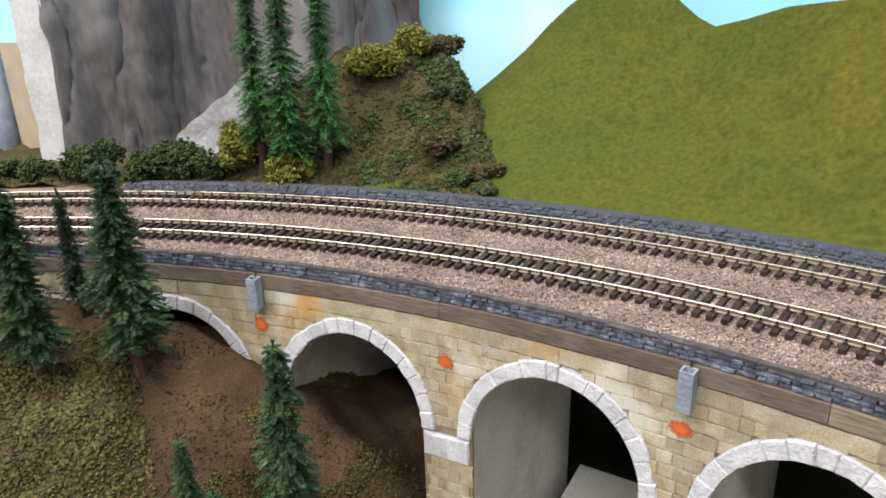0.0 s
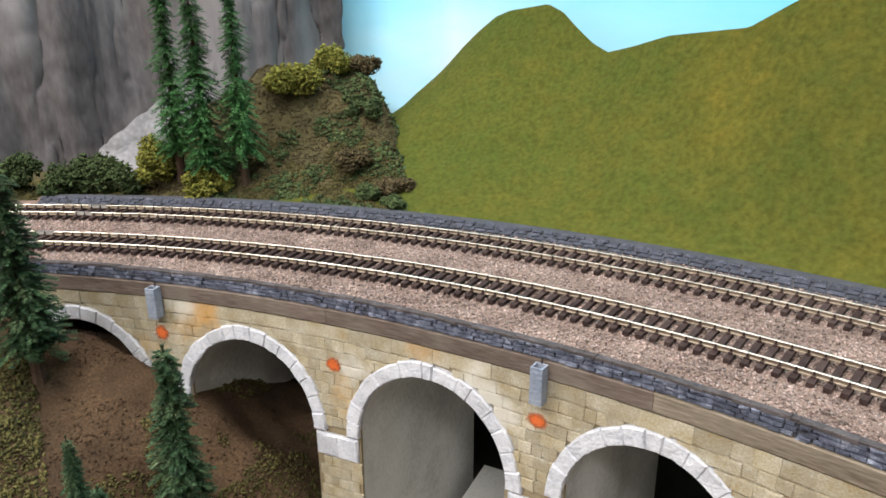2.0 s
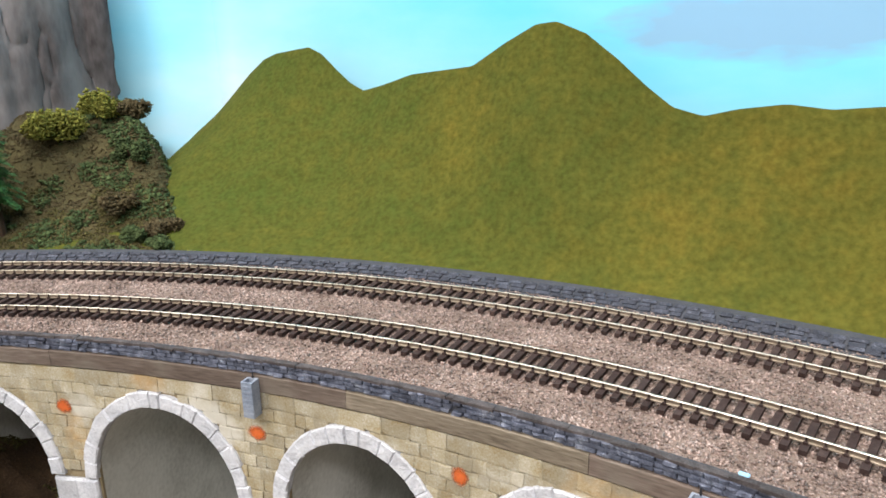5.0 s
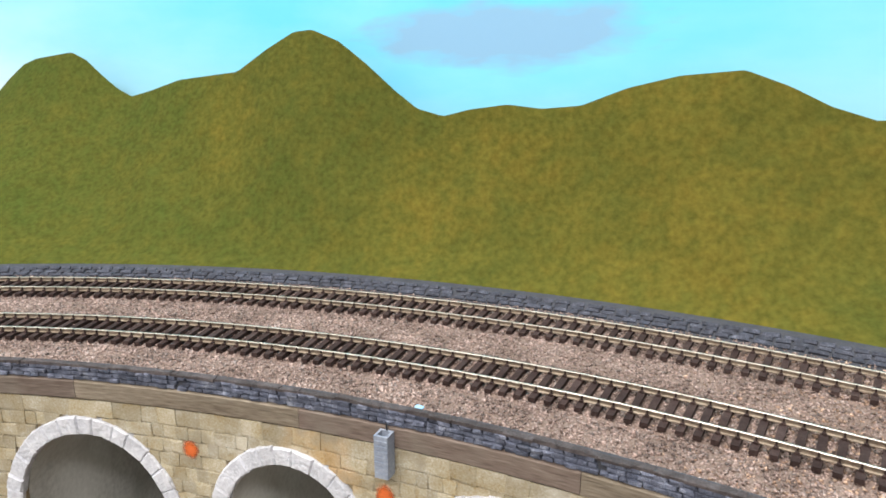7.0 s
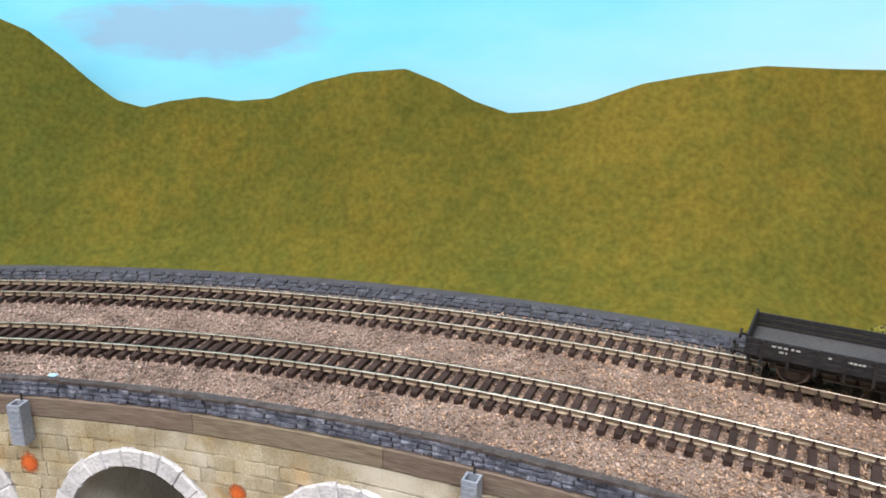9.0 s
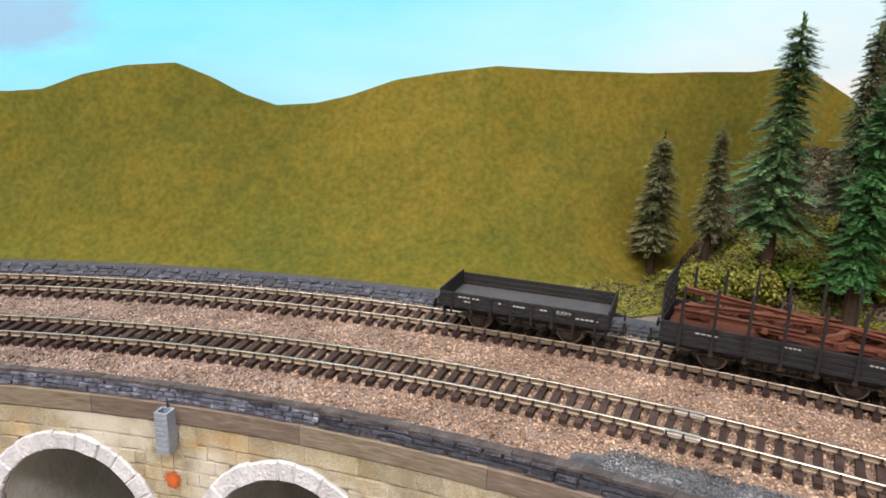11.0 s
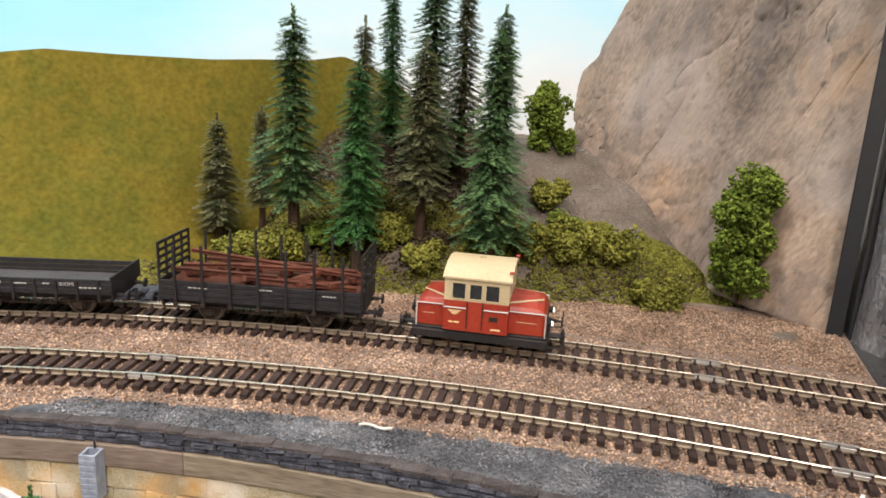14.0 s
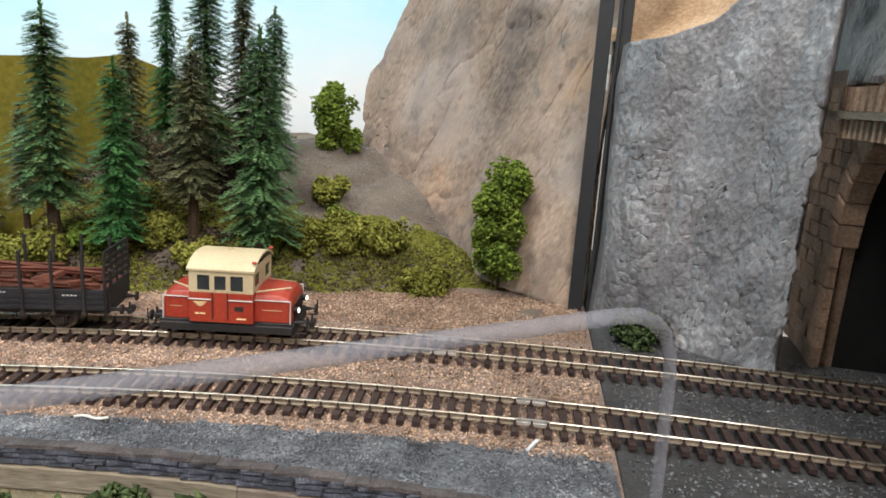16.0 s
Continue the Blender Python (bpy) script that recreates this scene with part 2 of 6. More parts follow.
def stained(m, colour, scale, lo, hi, amount, stretch=(1, 1, 1)):
    """Adds soft stains to a stone."""
    n, l = m.node_tree.nodes, m.node_tree.links
    b = n["Principled BSDF"]
    src = b.inputs["Base Color"].links[0].from_socket
    g, q, mr, mix = n.new("ShaderNodeNewGeometry"), n.new("ShaderNodeTexNoise"), n.new("ShaderNodeMapRange"), n.new("ShaderNodeMix")
    q.inputs["Scale"].default_value, q.inputs["Detail"].default_value = scale, 5
    sc = n.new("ShaderNodeMapping")
    sc.inputs["Scale"].default_value = stretch
    l.new(g.outputs["Position"], sc.inputs["Vector"])
    l.new(sc.outputs[0], q.inputs["Vector"])
    mr.inputs[1].default_value, mr.inputs[2].default_value, mr.inputs[4].default_value = lo, hi, amount
    l.new(q.outputs[0], mr.inputs[0])
    mix.data_type = "RGBA"
    l.new(mr.outputs[0], mix.inputs[0])
    l.new(src, mix.inputs[6])
    mix.inputs[7].default_value = (*colour, 1)
    l.new(mix.outputs[2], b.inputs["Base Color"])


sprayed(M["orange"])
for k in ("sand", "sandj"):
    stained(M[k], (0.56, 0.30, 0.08), 26, 0.56, 0.70, 0.75)
    stained(M[k], (0.25, 0.22, 0.16), 90, 0.56, 0.70, 0.6)
    stained(M[k], (0.70, 0.68, 0.62), 34, 0.55, 0.66, 0.6)
stained(M["path"], (0.22, 0.13, 0.07), 40, 0.55, 0.70, 0.7)
stained(M["vault"], (0.34, 0.34, 0.30), 30, 0.54, 0.70, 0.6)
stained(M["white"], (0.46, 0.46, 0.48), 60, 0.5, 0.7, 0.6)
stained(M["rockr"], (0.42, 0.25, 0.14), 22, 0.56, 0.72, 0.55)
stained(M["rockr"], (0.13, 0.11, 0.11), 42, 0.52, 0.68, 0.6, (1, 1, 0.5))
stained(M["rockr"], (0.38, 0.325, 0.30), 12, 0.48, 0.60, 0.5)
stained(M["rockr"], (0.10, 0.085, 0.08), 130, 0.55, 0.70, 0.45)
stained(M["rockg"], (0.34, 0.33, 0.34), 70, 0.58, 0.72, 0.5)
stained(M["rockg"], (0.12, 0.115, 0.125), 16, 0.48, 0.62, 0.5)
# the brown cliff's grain runs slantwise
for node in M["rockr"].node_tree.nodes:
    if node.bl_idname == "ShaderNodeMapping" and abs(node.inputs["Scale"].default_value[2] - 0.45) < 0.01:
        node.vector_type = "TEXTURE"
        node.inputs["Rotation"].default_value, node.inputs["Scale"].default_value = (radians(24), 0, 0), (1, 1, 2.3)
stained(M["rockl"], (0.25, 0.245, 0.25), 17, 0.47, 0.68, 0.65, (1, 1, 0.4))
stained(M["rockl"], (0.035, 0.034, 0.036), 50, 0.58, 0.70, 0.4, (1, 1, 0.5))
stained(M["wood"], (0.19, 0.165, 0.135), 40, 0.5, 0.66, 0.7)


# ---- mesh helpers ----
def mesh(name, verts, faces, material, smooth=False):
    me = bpy.data.meshes.new(name)
    me.from_pydata([tuple(v) for v in verts], [], [tuple(f) for f in faces])
    me.validate()
    me.materials.append(material)
    if smooth:
        me.polygons.foreach_set("use_smooth", [True] * len(me.polygons))
    me.update()
    return me


def part(name, data, parent=None, label="", m=None):
    """Links a mesh as one object under a thing or a part; m is its pose in the parent's space."""
    ob = new(name, data)
    if parent is not None:
        ob.parent = parent
    if m is not None:
        ob.matrix_basis = m
    return tagged(ob, label)


def thing(name, label, category, group="", kind="", m=None, data=None):
    ob = new(name, data)
    if m is not None:
        ob.matrix_basis = m
    return tagged(ob, label, category, group, kind)


def sweep(name, profile, s0, s1, material, ds=0.004, wob=0.0, smooth=False):
    """A closed outline of (o, z) led along the line of the track."""
    n = max(2, int((s1 - s0) / ds) + 1)
    s = np.linspace(s0, s1, n)
    k = len(profile)
    pts = [ats(s, o, z) for o, z in profile]
    v = np.stack(pts, 1).reshape(-1, 3)
    if wob:
        v = v + np.random.default_rng(int(abs(s0) * 1e4) + k).normal(0, wob, v.shape)
    f = [(i * k + j, i * k + (j + 1) % k, (i + 1) * k + (j + 1) % k, (i + 1) * k + j) for i in range(n - 1) for j in range(k)]
    f += [tuple(range(k - 1, -1, -1)), tuple((n - 1) * k + j for j in range(k))]
    return mesh(name, v, f, material, smooth)


def sheet(name, fn, nu, nv, material, smooth=True):
    """A grid of points fn(u, v), u and v from 0 to 1 as arrays."""
    u, v = np.meshgrid(np.linspace(0, 1, nu), np.linspace(0, 1, nv), indexing="ij")
    p = fn(u.ravel(), v.ravel())
    f = [(i * nv + j, (i + 1) * nv + j, (i + 1) * nv + j + 1, i * nv + j + 1) for i in range(nu - 1) for j in range(nv - 1)]
    return mesh(name, p, f, material, smooth)


def noises(p, scale, seed=0.0, octaves=4):
    """Fractal noise for an array of places."""
    return np.array([noise.fractal(Vector((x * scale + seed, y * scale - seed, z * scale + 2 * seed)), 1.0, 2.0, octaves) for x, y, z in p])


def block(name, lx, ly, lz, bevel, material, seed=0, jitter=0.12):
    """A stone: its back at y = 0, its front face at y = -ly, with chamfered, uneven edges."""
    r = np.random.default_rng(seed)
    v = []
    for y, inset in ((0, 0), (-ly + bevel, 0), (-ly, bevel)):
        for x, z in ((-1, -1), (1, -1), (1, 1), (-1, 1)):
            j = r.normal(0, jitter * bevel * 2, 3) if y < 0 else np.zeros(3)
            v.append((x * (lx / 2 - inset) + j[0], y + j[1], z * (lz / 2 - inset) + j[2]))
    f = [(3, 2, 1, 0)]
    for a in (0, 4):
        f += [(a + i, a + (i + 1) % 4, a + 4 + (i + 1) % 4, a + 4 + i) for i in range(4)]
    f += [(8, 9, 10, 11)]
    return mesh(name, v, f, material)


def box_data(x0, x1, y0, y1, z0, z1):
    v = [(x, y, z) for x in (x0, x1) for y in (y0, y1) for z in (z0, z1)]
    f = [(0, 1, 3, 2), (4, 6, 7, 5), (0, 4, 5, 1), (2, 3, 7, 6), (0, 2, 6, 4), (1, 5, 7, 3)]
    return v, f


class Solid:
    """Gathers shapes into one mesh."""

    def __init__(self):
        self.v, self.f = [], []

    def add(self, v, f, m=None):
        k = len(self.v)
        self.v += [tuple(m @ Vector(p)) for p in v] if m is not None else [tuple(p) for p in v]
        self.f += [tuple(i + k for i in q) for q in f]
        return self

    def box(self, x0, x1, y0, y1, z0, z1, m=None):
        return self.add(*box_data(x0, x1, y0, y1, z0, z1), m)

    def tube(self, a, b, r, k=8, r2=None):
        a, b = Vector(a), Vector(b)
        q = (b - a).to_track_quat("Z", "Y").to_matrix()
        r2 = r if r2 is None else r2
        v = [a + q @ Vector((r * math.cos(2 * math.pi * i / k), r * math.sin(2 * math.pi * i / k), 0)) for i in range(k)]
        v += [b + q @ Vector((r2 * math.cos(2 * math.pi * i / k), r2 * math.sin(2 * math.pi * i / k), 0)) for i in range(k)]
        f = [(i, (i + 1) % k, k + (i + 1) % k, k + i) for i in range(k)] + [tuple(range(k - 1, -1, -1)), tuple(range(k, 2 * k))]
        return self.add(v, f)

    def mesh(self, name, material, bevel=0.0, smooth=False):
        me = mesh(name, self.v, self.f, material, smooth)
        if bevel:
            bm = bmesh.new()
            bm.from_mesh(me)
            bmesh.ops.recalc_face_normals(bm, faces=bm.faces)
            bmesh.ops.bevel(bm, geom=list(bm.edges), offset=bevel, segments=1, affect="EDGES", clamp_overlap=True)
            bm.to_mesh(me)
            bm.free()
        else:
            bm = bmesh.new()
            bm.from_mesh(me)
            bmesh.ops.recalc_face_normals(bm, faces=bm.faces)
            bm.to_mesh(me)
            bm.free()
        return me


OCTA = np.array([(1, 0, -0.15), (-0.5, 0.87, 0.1), (-0.5, -0.87, 0), (0.1, 0, 0.9), (0, 0.1, -0.9)], float)
OCTF = np.array([(0, 1, 3), (1, 2, 3), (2, 0, 3), (1, 0, 4), (2, 1, 4), (0, 2, 4)])
TETRA = np.array([(1, 0, -0.5), (-0.6, 0.9, -0.4), (-0.6, -0.9, -0.5), (0, 0, 1.0)], float)
TETF = np.array([(0, 1, 3), (1, 2, 3), (2, 0, 3), (1, 0, 2)])


def grains(name, centres, size, material, seed, flat=0.8, spread=0.35, tuft=False):
    """Many small uneven stones or tufts as one mesh."""
    r = np.random.default_rng(seed)
    n = len(centres)
    form, faces = (TETRA, TETF) if tuft else (OCTA, OCTF)
    k = len(form)
    radius = size * (1 + spread * r.standard_normal(n)).clip(0.4, 2.0)
    shape = form[None] * (1 + 0.35 * r.standard_normal((n, k, 1)))
    a, b = r.uniform(0, 2 * np.pi, (2, n))
    ca, sa, cb, sb = np.cos(a), np.sin(a), np.cos(b), np.sin(b)
    rot = np.stack([np.stack([ca, -sa * cb, sa * sb], -1), np.stack([sa, ca * cb, -ca * sb], -1), np.stack([0 * a, sb, cb], -1)], 1)
    v = np.einsum("nij,nkj->nki", rot, shape) * radius[:, None, None]
    v[..., 2] *= flat
    v += np.asarray(centres)[:, None]
    f = (faces[None] + k * np.arange(n)[:, None, None]).reshape(-1, 3)
    me = bpy.data.meshes.new(name)
    me.vertices.add(k * n)
    me.vertices.foreach_set("co", v.reshape(-1).astype(np.float32))
    me.loops.add(3 * len(f))
    me.loops.foreach_set("vertex_index", f.reshape(-1).astype(np.int32))
    me.polygons.add(len(f))
    me.polygons.foreach_set("loop_start", np.arange(0, 3 * len(f), 3, dtype=np.int32))
    me.polygons.foreach_set("loop_total", np.full(len(f), 3, dtype=np.int32))
    me.materials.append(material)
    me.update(calc_edges=True)
    me.validate()
    return me


# ---- the room round the layout ----
def slab(name, x0, x1, y0, y1, z0, z1, material, label, category):
    return thing(name, label, category, kind="structure", data=mesh(name, *box_data(x0, x1, y0, y1, z0, z1), material))


slab("floor", -2.4, 2.4, -2.4, 2.4, -1.06, -1.0, M["floor"], "plain floor of the hall round the layout", "floor")
slab("ceiling", -2.4, 2.4, -2.4, 2.4, 1.5, 1.56, M["paint"], "plain pale hall ceiling above the layout", "ceiling")
slab("wall_north", -2.4, 2.4, 2.4, 2.46, -1.06, 1.56, M["paint"], "plain pale hall wall behind the layout", "wall")
slab("wall_south", -2.4, 2.4, -2.46, -2.4, -1.06, 1.56, M["paint"], "plain pale hall wall facing the layout", "wall")
slab("wall_east", 2.4, 2.46, -2.4, 2.4, -1.06, 1.56, M["paint"], "plain pale hall wall beside the layout", "wall")
slab("wall_west", -2.46, -2.4, -2.4, 2.4, -1.06, 1.56, M["paint"], "plain pale hall wall beside the layout", "wall")

# ---- painted sky board ----
BA, BU = Vector((-0.39, 0.572)), Vector((0.887, -0.371)).normalized()
BN = Vector((-BU.y, BU.x))     # away from the room's middle


def board_at(u, back, z):
    return (BA.x + BU.x * u + BN.x * back, BA.y + BU.y * u + BN.y * back, z)


def sky_paint():
    m = bpy.data.materials.new("painted_sky")
    m.use_nodes = True
    n, l = m.node_tree.nodes, m.node_tree.links
    b = n["Principled BSDF"]
    b.inputs["Roughness"].default_value, b.inputs["Specular IOR Level"].default_value = 0.8, 0.15
    tc, sep, mp, ns = n.new("ShaderNodeTexCoord"), n.new("ShaderNodeSeparateXYZ"), n.new("ShaderNodeMapping"), n.new("ShaderNodeTexNoise")
    l.new(tc.outputs["Object"], sep.inputs[0])
    l.new(tc.outputs["Object"], mp.inputs["Vector"])
    mp.inputs["Scale"].default_value = (1, 1, 3.2)
    ns.inputs["Scale"].default_value, ns.inputs["Detail"].default_value, ns.inputs["Roughness"].default_value = 5.5, 6, 0.55
    l.new(mp.outputs[0], ns.inputs["Vector"])
    # blue over the middle hills, paler at both ends and towards the horizon
    along = n.new("ShaderNodeMapRange")
    along.inputs[1].default_value, along.inputs[2].default_value = -0.5, 0.6
    l.new(sep.outputs["X"], along.inputs[0])
    depth = n.new("ShaderNodeValToRGB")
    de = depth.color_ramp.elements
    de[0].position, de[0].color = 0.0, (0.60, 0.60, 0.60, 1)
    de[1].position, de[1].color = 1.0, (0.12, 0.12, 0.12, 1)
    for pos, v in ((0.09, 0.58), (0.12, 0.38), (0.22, 0.62), (0.36, 0.80), (0.56, 0.78), (0.70, 0.72), (0.80, 0.50), (0.88, 0.22)):
        e = de.new(pos)
        e.color = (v, v, v, 1)
    l.new(along.outputs[0], depth.inputs[0])
    mr = n.new("ShaderNodeMapRange")
    mr.inputs[1].default_value, mr.inputs[2].default_value, mr.inputs[3].default_value, mr.inputs[4].default_value = 0.07, 0.17, -0.42, -0.08
    l.new(sep.outputs["Z"], mr.inputs[0])
    add = n.new("ShaderNodeMath")
    add.operation = "MULTIPLY_ADD"
    l.new(ns.outputs[0], add.inputs[0])
    add.inputs[1].default_value = 0.6
    l.new(mr.outputs[0], add.inputs[2])
    add3 = n.new("ShaderNodeMath")
    l.new(add.outputs[0], add3.inputs[0])
    l.new(depth.outputs[0], add3.inputs[1])
    ramp = n.new("ShaderNodeValToRGB")
    els = ramp.color_ramp.elements
    els[0].position, els[0].color = 0.08, (0.79, 0.84, 0.88, 1)
    els[1].position, els[1].color = 0.95, (0.16, 0.65, 0.92, 1)
    e = els.new(0.5)
    e.color = (0.42, 0.79, 0.97, 1)
    l.new(add3.outputs[0], ramp.inputs[0])
    # one grey-blue painted cloud, long and flat
    off = n.new("ShaderNodeMapping")
    off.vector_type = "POINT"
    c = board_at(0.455, 0.018, 0.126)
    off.inputs["Location"].default_value = tuple(-a * k for a, k in zip(c, (12, 12, 52)))
    off.inputs["Scale"].default_value = (12, 12, 52)
    l.new(tc.outputs["Object"], off.inputs["Vector"])
    ln = n.new("ShaderNodeVectorMath")
    ln.operation = "LENGTH"
    l.new(off.outputs[0], ln.inputs[0])
    n3 = n.new("ShaderNodeTexNoise")
    n3.inputs["Scale"].default_value, n3.inputs["Detail"].default_value = 28, 3
    l.new(mp.outputs[0], n3.inputs["Vector"])
    sm = n.new("ShaderNodeMath")
    sm.operation = "ADD"
    l.new(ln.outputs["Value"], sm.inputs[0])
    l.new(n3.outputs[0], sm.inputs[1])
    mk = n.new("ShaderNodeMapRange")
    mk.inputs[1].default_value, mk.inputs[2].default_value, mk.inputs[3].default_value, mk.inputs[4].default_value = 1.25, 1.6, 1.0, 0
    l.new(sm.outputs[0], mk.inputs[0])
    mix = n.new("ShaderNodeMix")
    mix.data_type = "RGBA"
    l.new(mk.outputs[0], mix.inputs[0])
    l.new(ramp.outputs[0], mix.inputs[6])
    mix.inputs[7].default_value = (0.26, 0.49, 0.71, 1)
    l.new(mix.outputs[2], b.inputs["Base Color"])
    return m


M["sky"] = sky_paint()


def felt_paint():
    """Grass felt: green blades mixed with ochre ones, greener towards the grey cliff."""
    m = bpy.data.materials.new("grass_felt")
    m.use_nodes = True
    n, l = m.node_tree.nodes, m.node_tree.links
    b = n["Principled BSDF"]
    b.inputs["Roughness"].default_value, b.inputs["Specular IOR Level"].default_value = 1.0, 0.05
    tc, sep = n.new("ShaderNodeTexCoord"), n.new("ShaderNodeSeparateXYZ")
    l.new(tc.outputs["Object"], sep.inputs[0])

    def nz(scale, detail):
        q = n.new("ShaderNodeTexNoise")
        q.inputs["Scale"].default_value, q.inputs["Detail"].default_value = scale, detail
        l.new(tc.outputs["Object"], q.inputs["Vector"])
        return q.outputs[0]

    mid, big, fine = nz(105, 5), nz(13, 3), nz(330, 4)
    run = n.new("ShaderNodeMapRange")
    run.inputs[1].default_value, run.inputs[2].default_value, run.inputs[3].default_value, run.inputs[4].default_value = -0.3, 0.35, -0.08, 0.30
    l.new(sep.outputs["X"], run.inputs[0])
    add = n.new("ShaderNodeMath")
    add.operation = "MULTIPLY_ADD"
    l.new(mid, add.inputs[0])
    add.inputs[1].default_value = 0.52
    l.new(run.outputs[0], add.inputs[2])
    add2 = n.new("ShaderNodeMath")
    add2.operation = "MULTIPLY_ADD"
    l.new(big, add2.inputs[0])
    add2.inputs[1].default_value = 0.70
    l.new(add.outputs[0], add2.inputs[2])
    ramp = n.new("ShaderNodeValToRGB")
    els = ramp.color_ramp.elements
    els[0].position, els[0].color = 0.40, (0.062, 0.081, 0.016, 1)
    els[1].position, els[1].color = 1.0, (0.146, 0.115, 0.020, 1)
    for pos, col in ((0.58, (0.077, 0.085, 0.017, 1)), (0.78, (0.104, 0.098, 0.018, 1))):
        e = els.new(pos)
        e.color = col
    l.new(add2.outputs[0], ramp.inputs[0])
    mr = n.new("ShaderNodeMapRange")
    mr.inputs[1].default_value, mr.inputs[2].default_value, mr.inputs[3].default_value, mr.inputs[4].default_value = 0.3, 0.7, 0.72, 1.12
    l.new(fine, mr.inputs[0])
    hsv = n.new("ShaderNodeHueSaturation")
    l.new(mr.outputs[0], hsv.inputs["Value"])
    l.new(ramp.outputs[0], hsv.inputs["Color"])
    l.new(hsv.outputs[0], b.inputs["Base Color"])
    bp = n.new("ShaderNodeBump")
    bp.inputs["Strength"].default_value, bp.inputs["Distance"].default_value = 0.45, 0.0010
    l.new(fine, bp.inputs["Height"])
    l.new(bp.outputs[0], b.inputs["Normal"])
    return m


M["felt"] = felt_paint()


def upright(points, back, z0, z1, thick):
    """An upright board along plan points."""
    s = Solid()
    for (xa, ya), (xb, yb) in zip(points, points[1:]):
        d = Vector((xb - xa, yb - ya)).normalized()
        nx, ny = -d.y * thick, d.x * thick
        v = [(xa, ya, z0), (xb, yb, z0), (xb, yb, z1), (xa, ya, z1), (xa + nx, ya + ny, z0), (xb + nx, yb + ny, z0), (xb + nx, yb + ny, z1), (xa + nx, ya + ny, z1)]
        s.add(v, [(0, 1, 2, 3), (4, 7, 6, 5), (0, 4, 5, 1), (3, 2, 6, 7), (0, 3, 7, 4), (1, 5, 6, 2)])
    return s


corner = board_at(-0.004, 0.018, 0)[:2]
thing("backdrop", "painted sky board, pale blue with white clouds", "backdrop", kind="structure", data=upright([corner, board_at(1.45, 0.018, 0)[:2]], 0, -0.05, 0.62, 0.006).mesh("backdrop", M["sky"]))
thing("backdrop_side", "painted sky board beside the grey cliff", "backdrop", kind="structure", data=upright([(-1.05, 0.50), (corner[0] - 0.001, corner[1] + 0.003)], 0, -0.05, 0.62, 0.006).mesh("backdrop_side", M["sky"]))

# ---- green felt hills in front of the board: along the board, and height ----
RIDGE = [(-0.02, 0.036), (0.0, 0.048), (0.034, 0.070), (0.060, 0.090), (0.076, 0.101), (0.095, 0.112), (0.109, 0.116), (0.145, 0.120), (0.158, 0.115), (0.172, 0.104), (0.185, 0.095), (0.197, 0.090), (0.215, 0.094), (0.240, 0.101), (0.288, 0.106), (0.311, 0.119), (0.332, 0.129), (0.345, 0.130), (0.363, 0.123), (0.381, 0.110), (0.399, 0.095), (0.413, 0.085), (0.429, 0.081), (0.445, 0.085), (0.467, 0.088), (0.486, 0.086), (0.507, 0.088), (0.530, 0.097), (0.555, 0.103), (0.584, 0.1055), (0.604, 0.098), (0.622, 0.089), (0.641, 0.083), (0.664, 0.085), (0.684, 0.090), (0.711, 0.100), (0.737, 0.105), (0.771, 0.110), (0.810, 0.109), (0.864, 0.109), (0.899, 0.111), (0.928, 0.112), (0.952, 0.116), (0.972, 0.110), (0.995, 0.098), (1.03, 0.07)]
RU, RZ = np.array(RIDGE).T
BASE_S = np.linspace(-0.6, 0.34, 300)
base_curve = ats(BASE_S, 0.0864 + 0.16 * np.clip((BASE_S - 0.05) / 0.12, 0, 1) ** 1.5, -0.004)


def hill(u, v):
    uu = -0.02 + 1.05 * u
    zt = np.interp(uu, RU, RZ)
    top = np.stack([BA.x + BU.x * uu + BN.x * -0.012, BA.y + BU.y * uu + BN.y * -0.012], -1)
    bu = (base_curve[:, 0] - BA.x) * BU.x + (base_curve[:, 1] - BA.y) * BU.y
    order = np.argsort(bu)
    foot = np.stack([np.interp(uu, bu[order], base_curve[order, k]) for k in (0, 1)], -1)
    w = v[:, None]
    xy = foot + (top - foot) * w
    z = -0.006 + (zt + 0.006) * np.clip(0.30 * v + 0.70 * v ** 2.2, 0, 1)
    p = np.stack([xy[:, 0], xy[:, 1], z], -1)
    lump = noises(p, 22, 3.0, 3) * 0.0035 + noises(p, 260, 7.0, 2) * 0.0005
    p[:, 2] += lump * np.sin(np.pi * np.clip(v, 0, 1)) ** 0.5
    fold = 0.0045 * noises(np.stack([uu, 0.05 * v, 0 * v], -1), 17, 5.0, 3) * np.sin(np.pi * np.clip((v - 0.25) / 0.75, 0, 1)) ** 0.6
    p[:, 0] -= BN.x * fold
    p[:, 1] -= BN.y * fold
    return p


thing("hillside", "green and ochre felt-covered hills with a wavy ridge", "hill", kind="structure", data=sheet("hillside", hill, 330, 46, M["felt"]))

# ---- trackbed ----
def face_o(s):
    """Where the viaduct's front face stands."""
    return np.interp(s, [-0.55, -0.38, -0.33, -0.13, 0.0, 0.06, 0.18, 0.214, 0.288, 0.328, 0.41], [-0.0572, -0.0580, -0.0570, -0.0547, -0.0546, -0.0549, -0.0560, -0.0575, -0.0619, -0.0654, -0.0730])



S0, S1, JOINT = -0.86, 0.80, 0.419


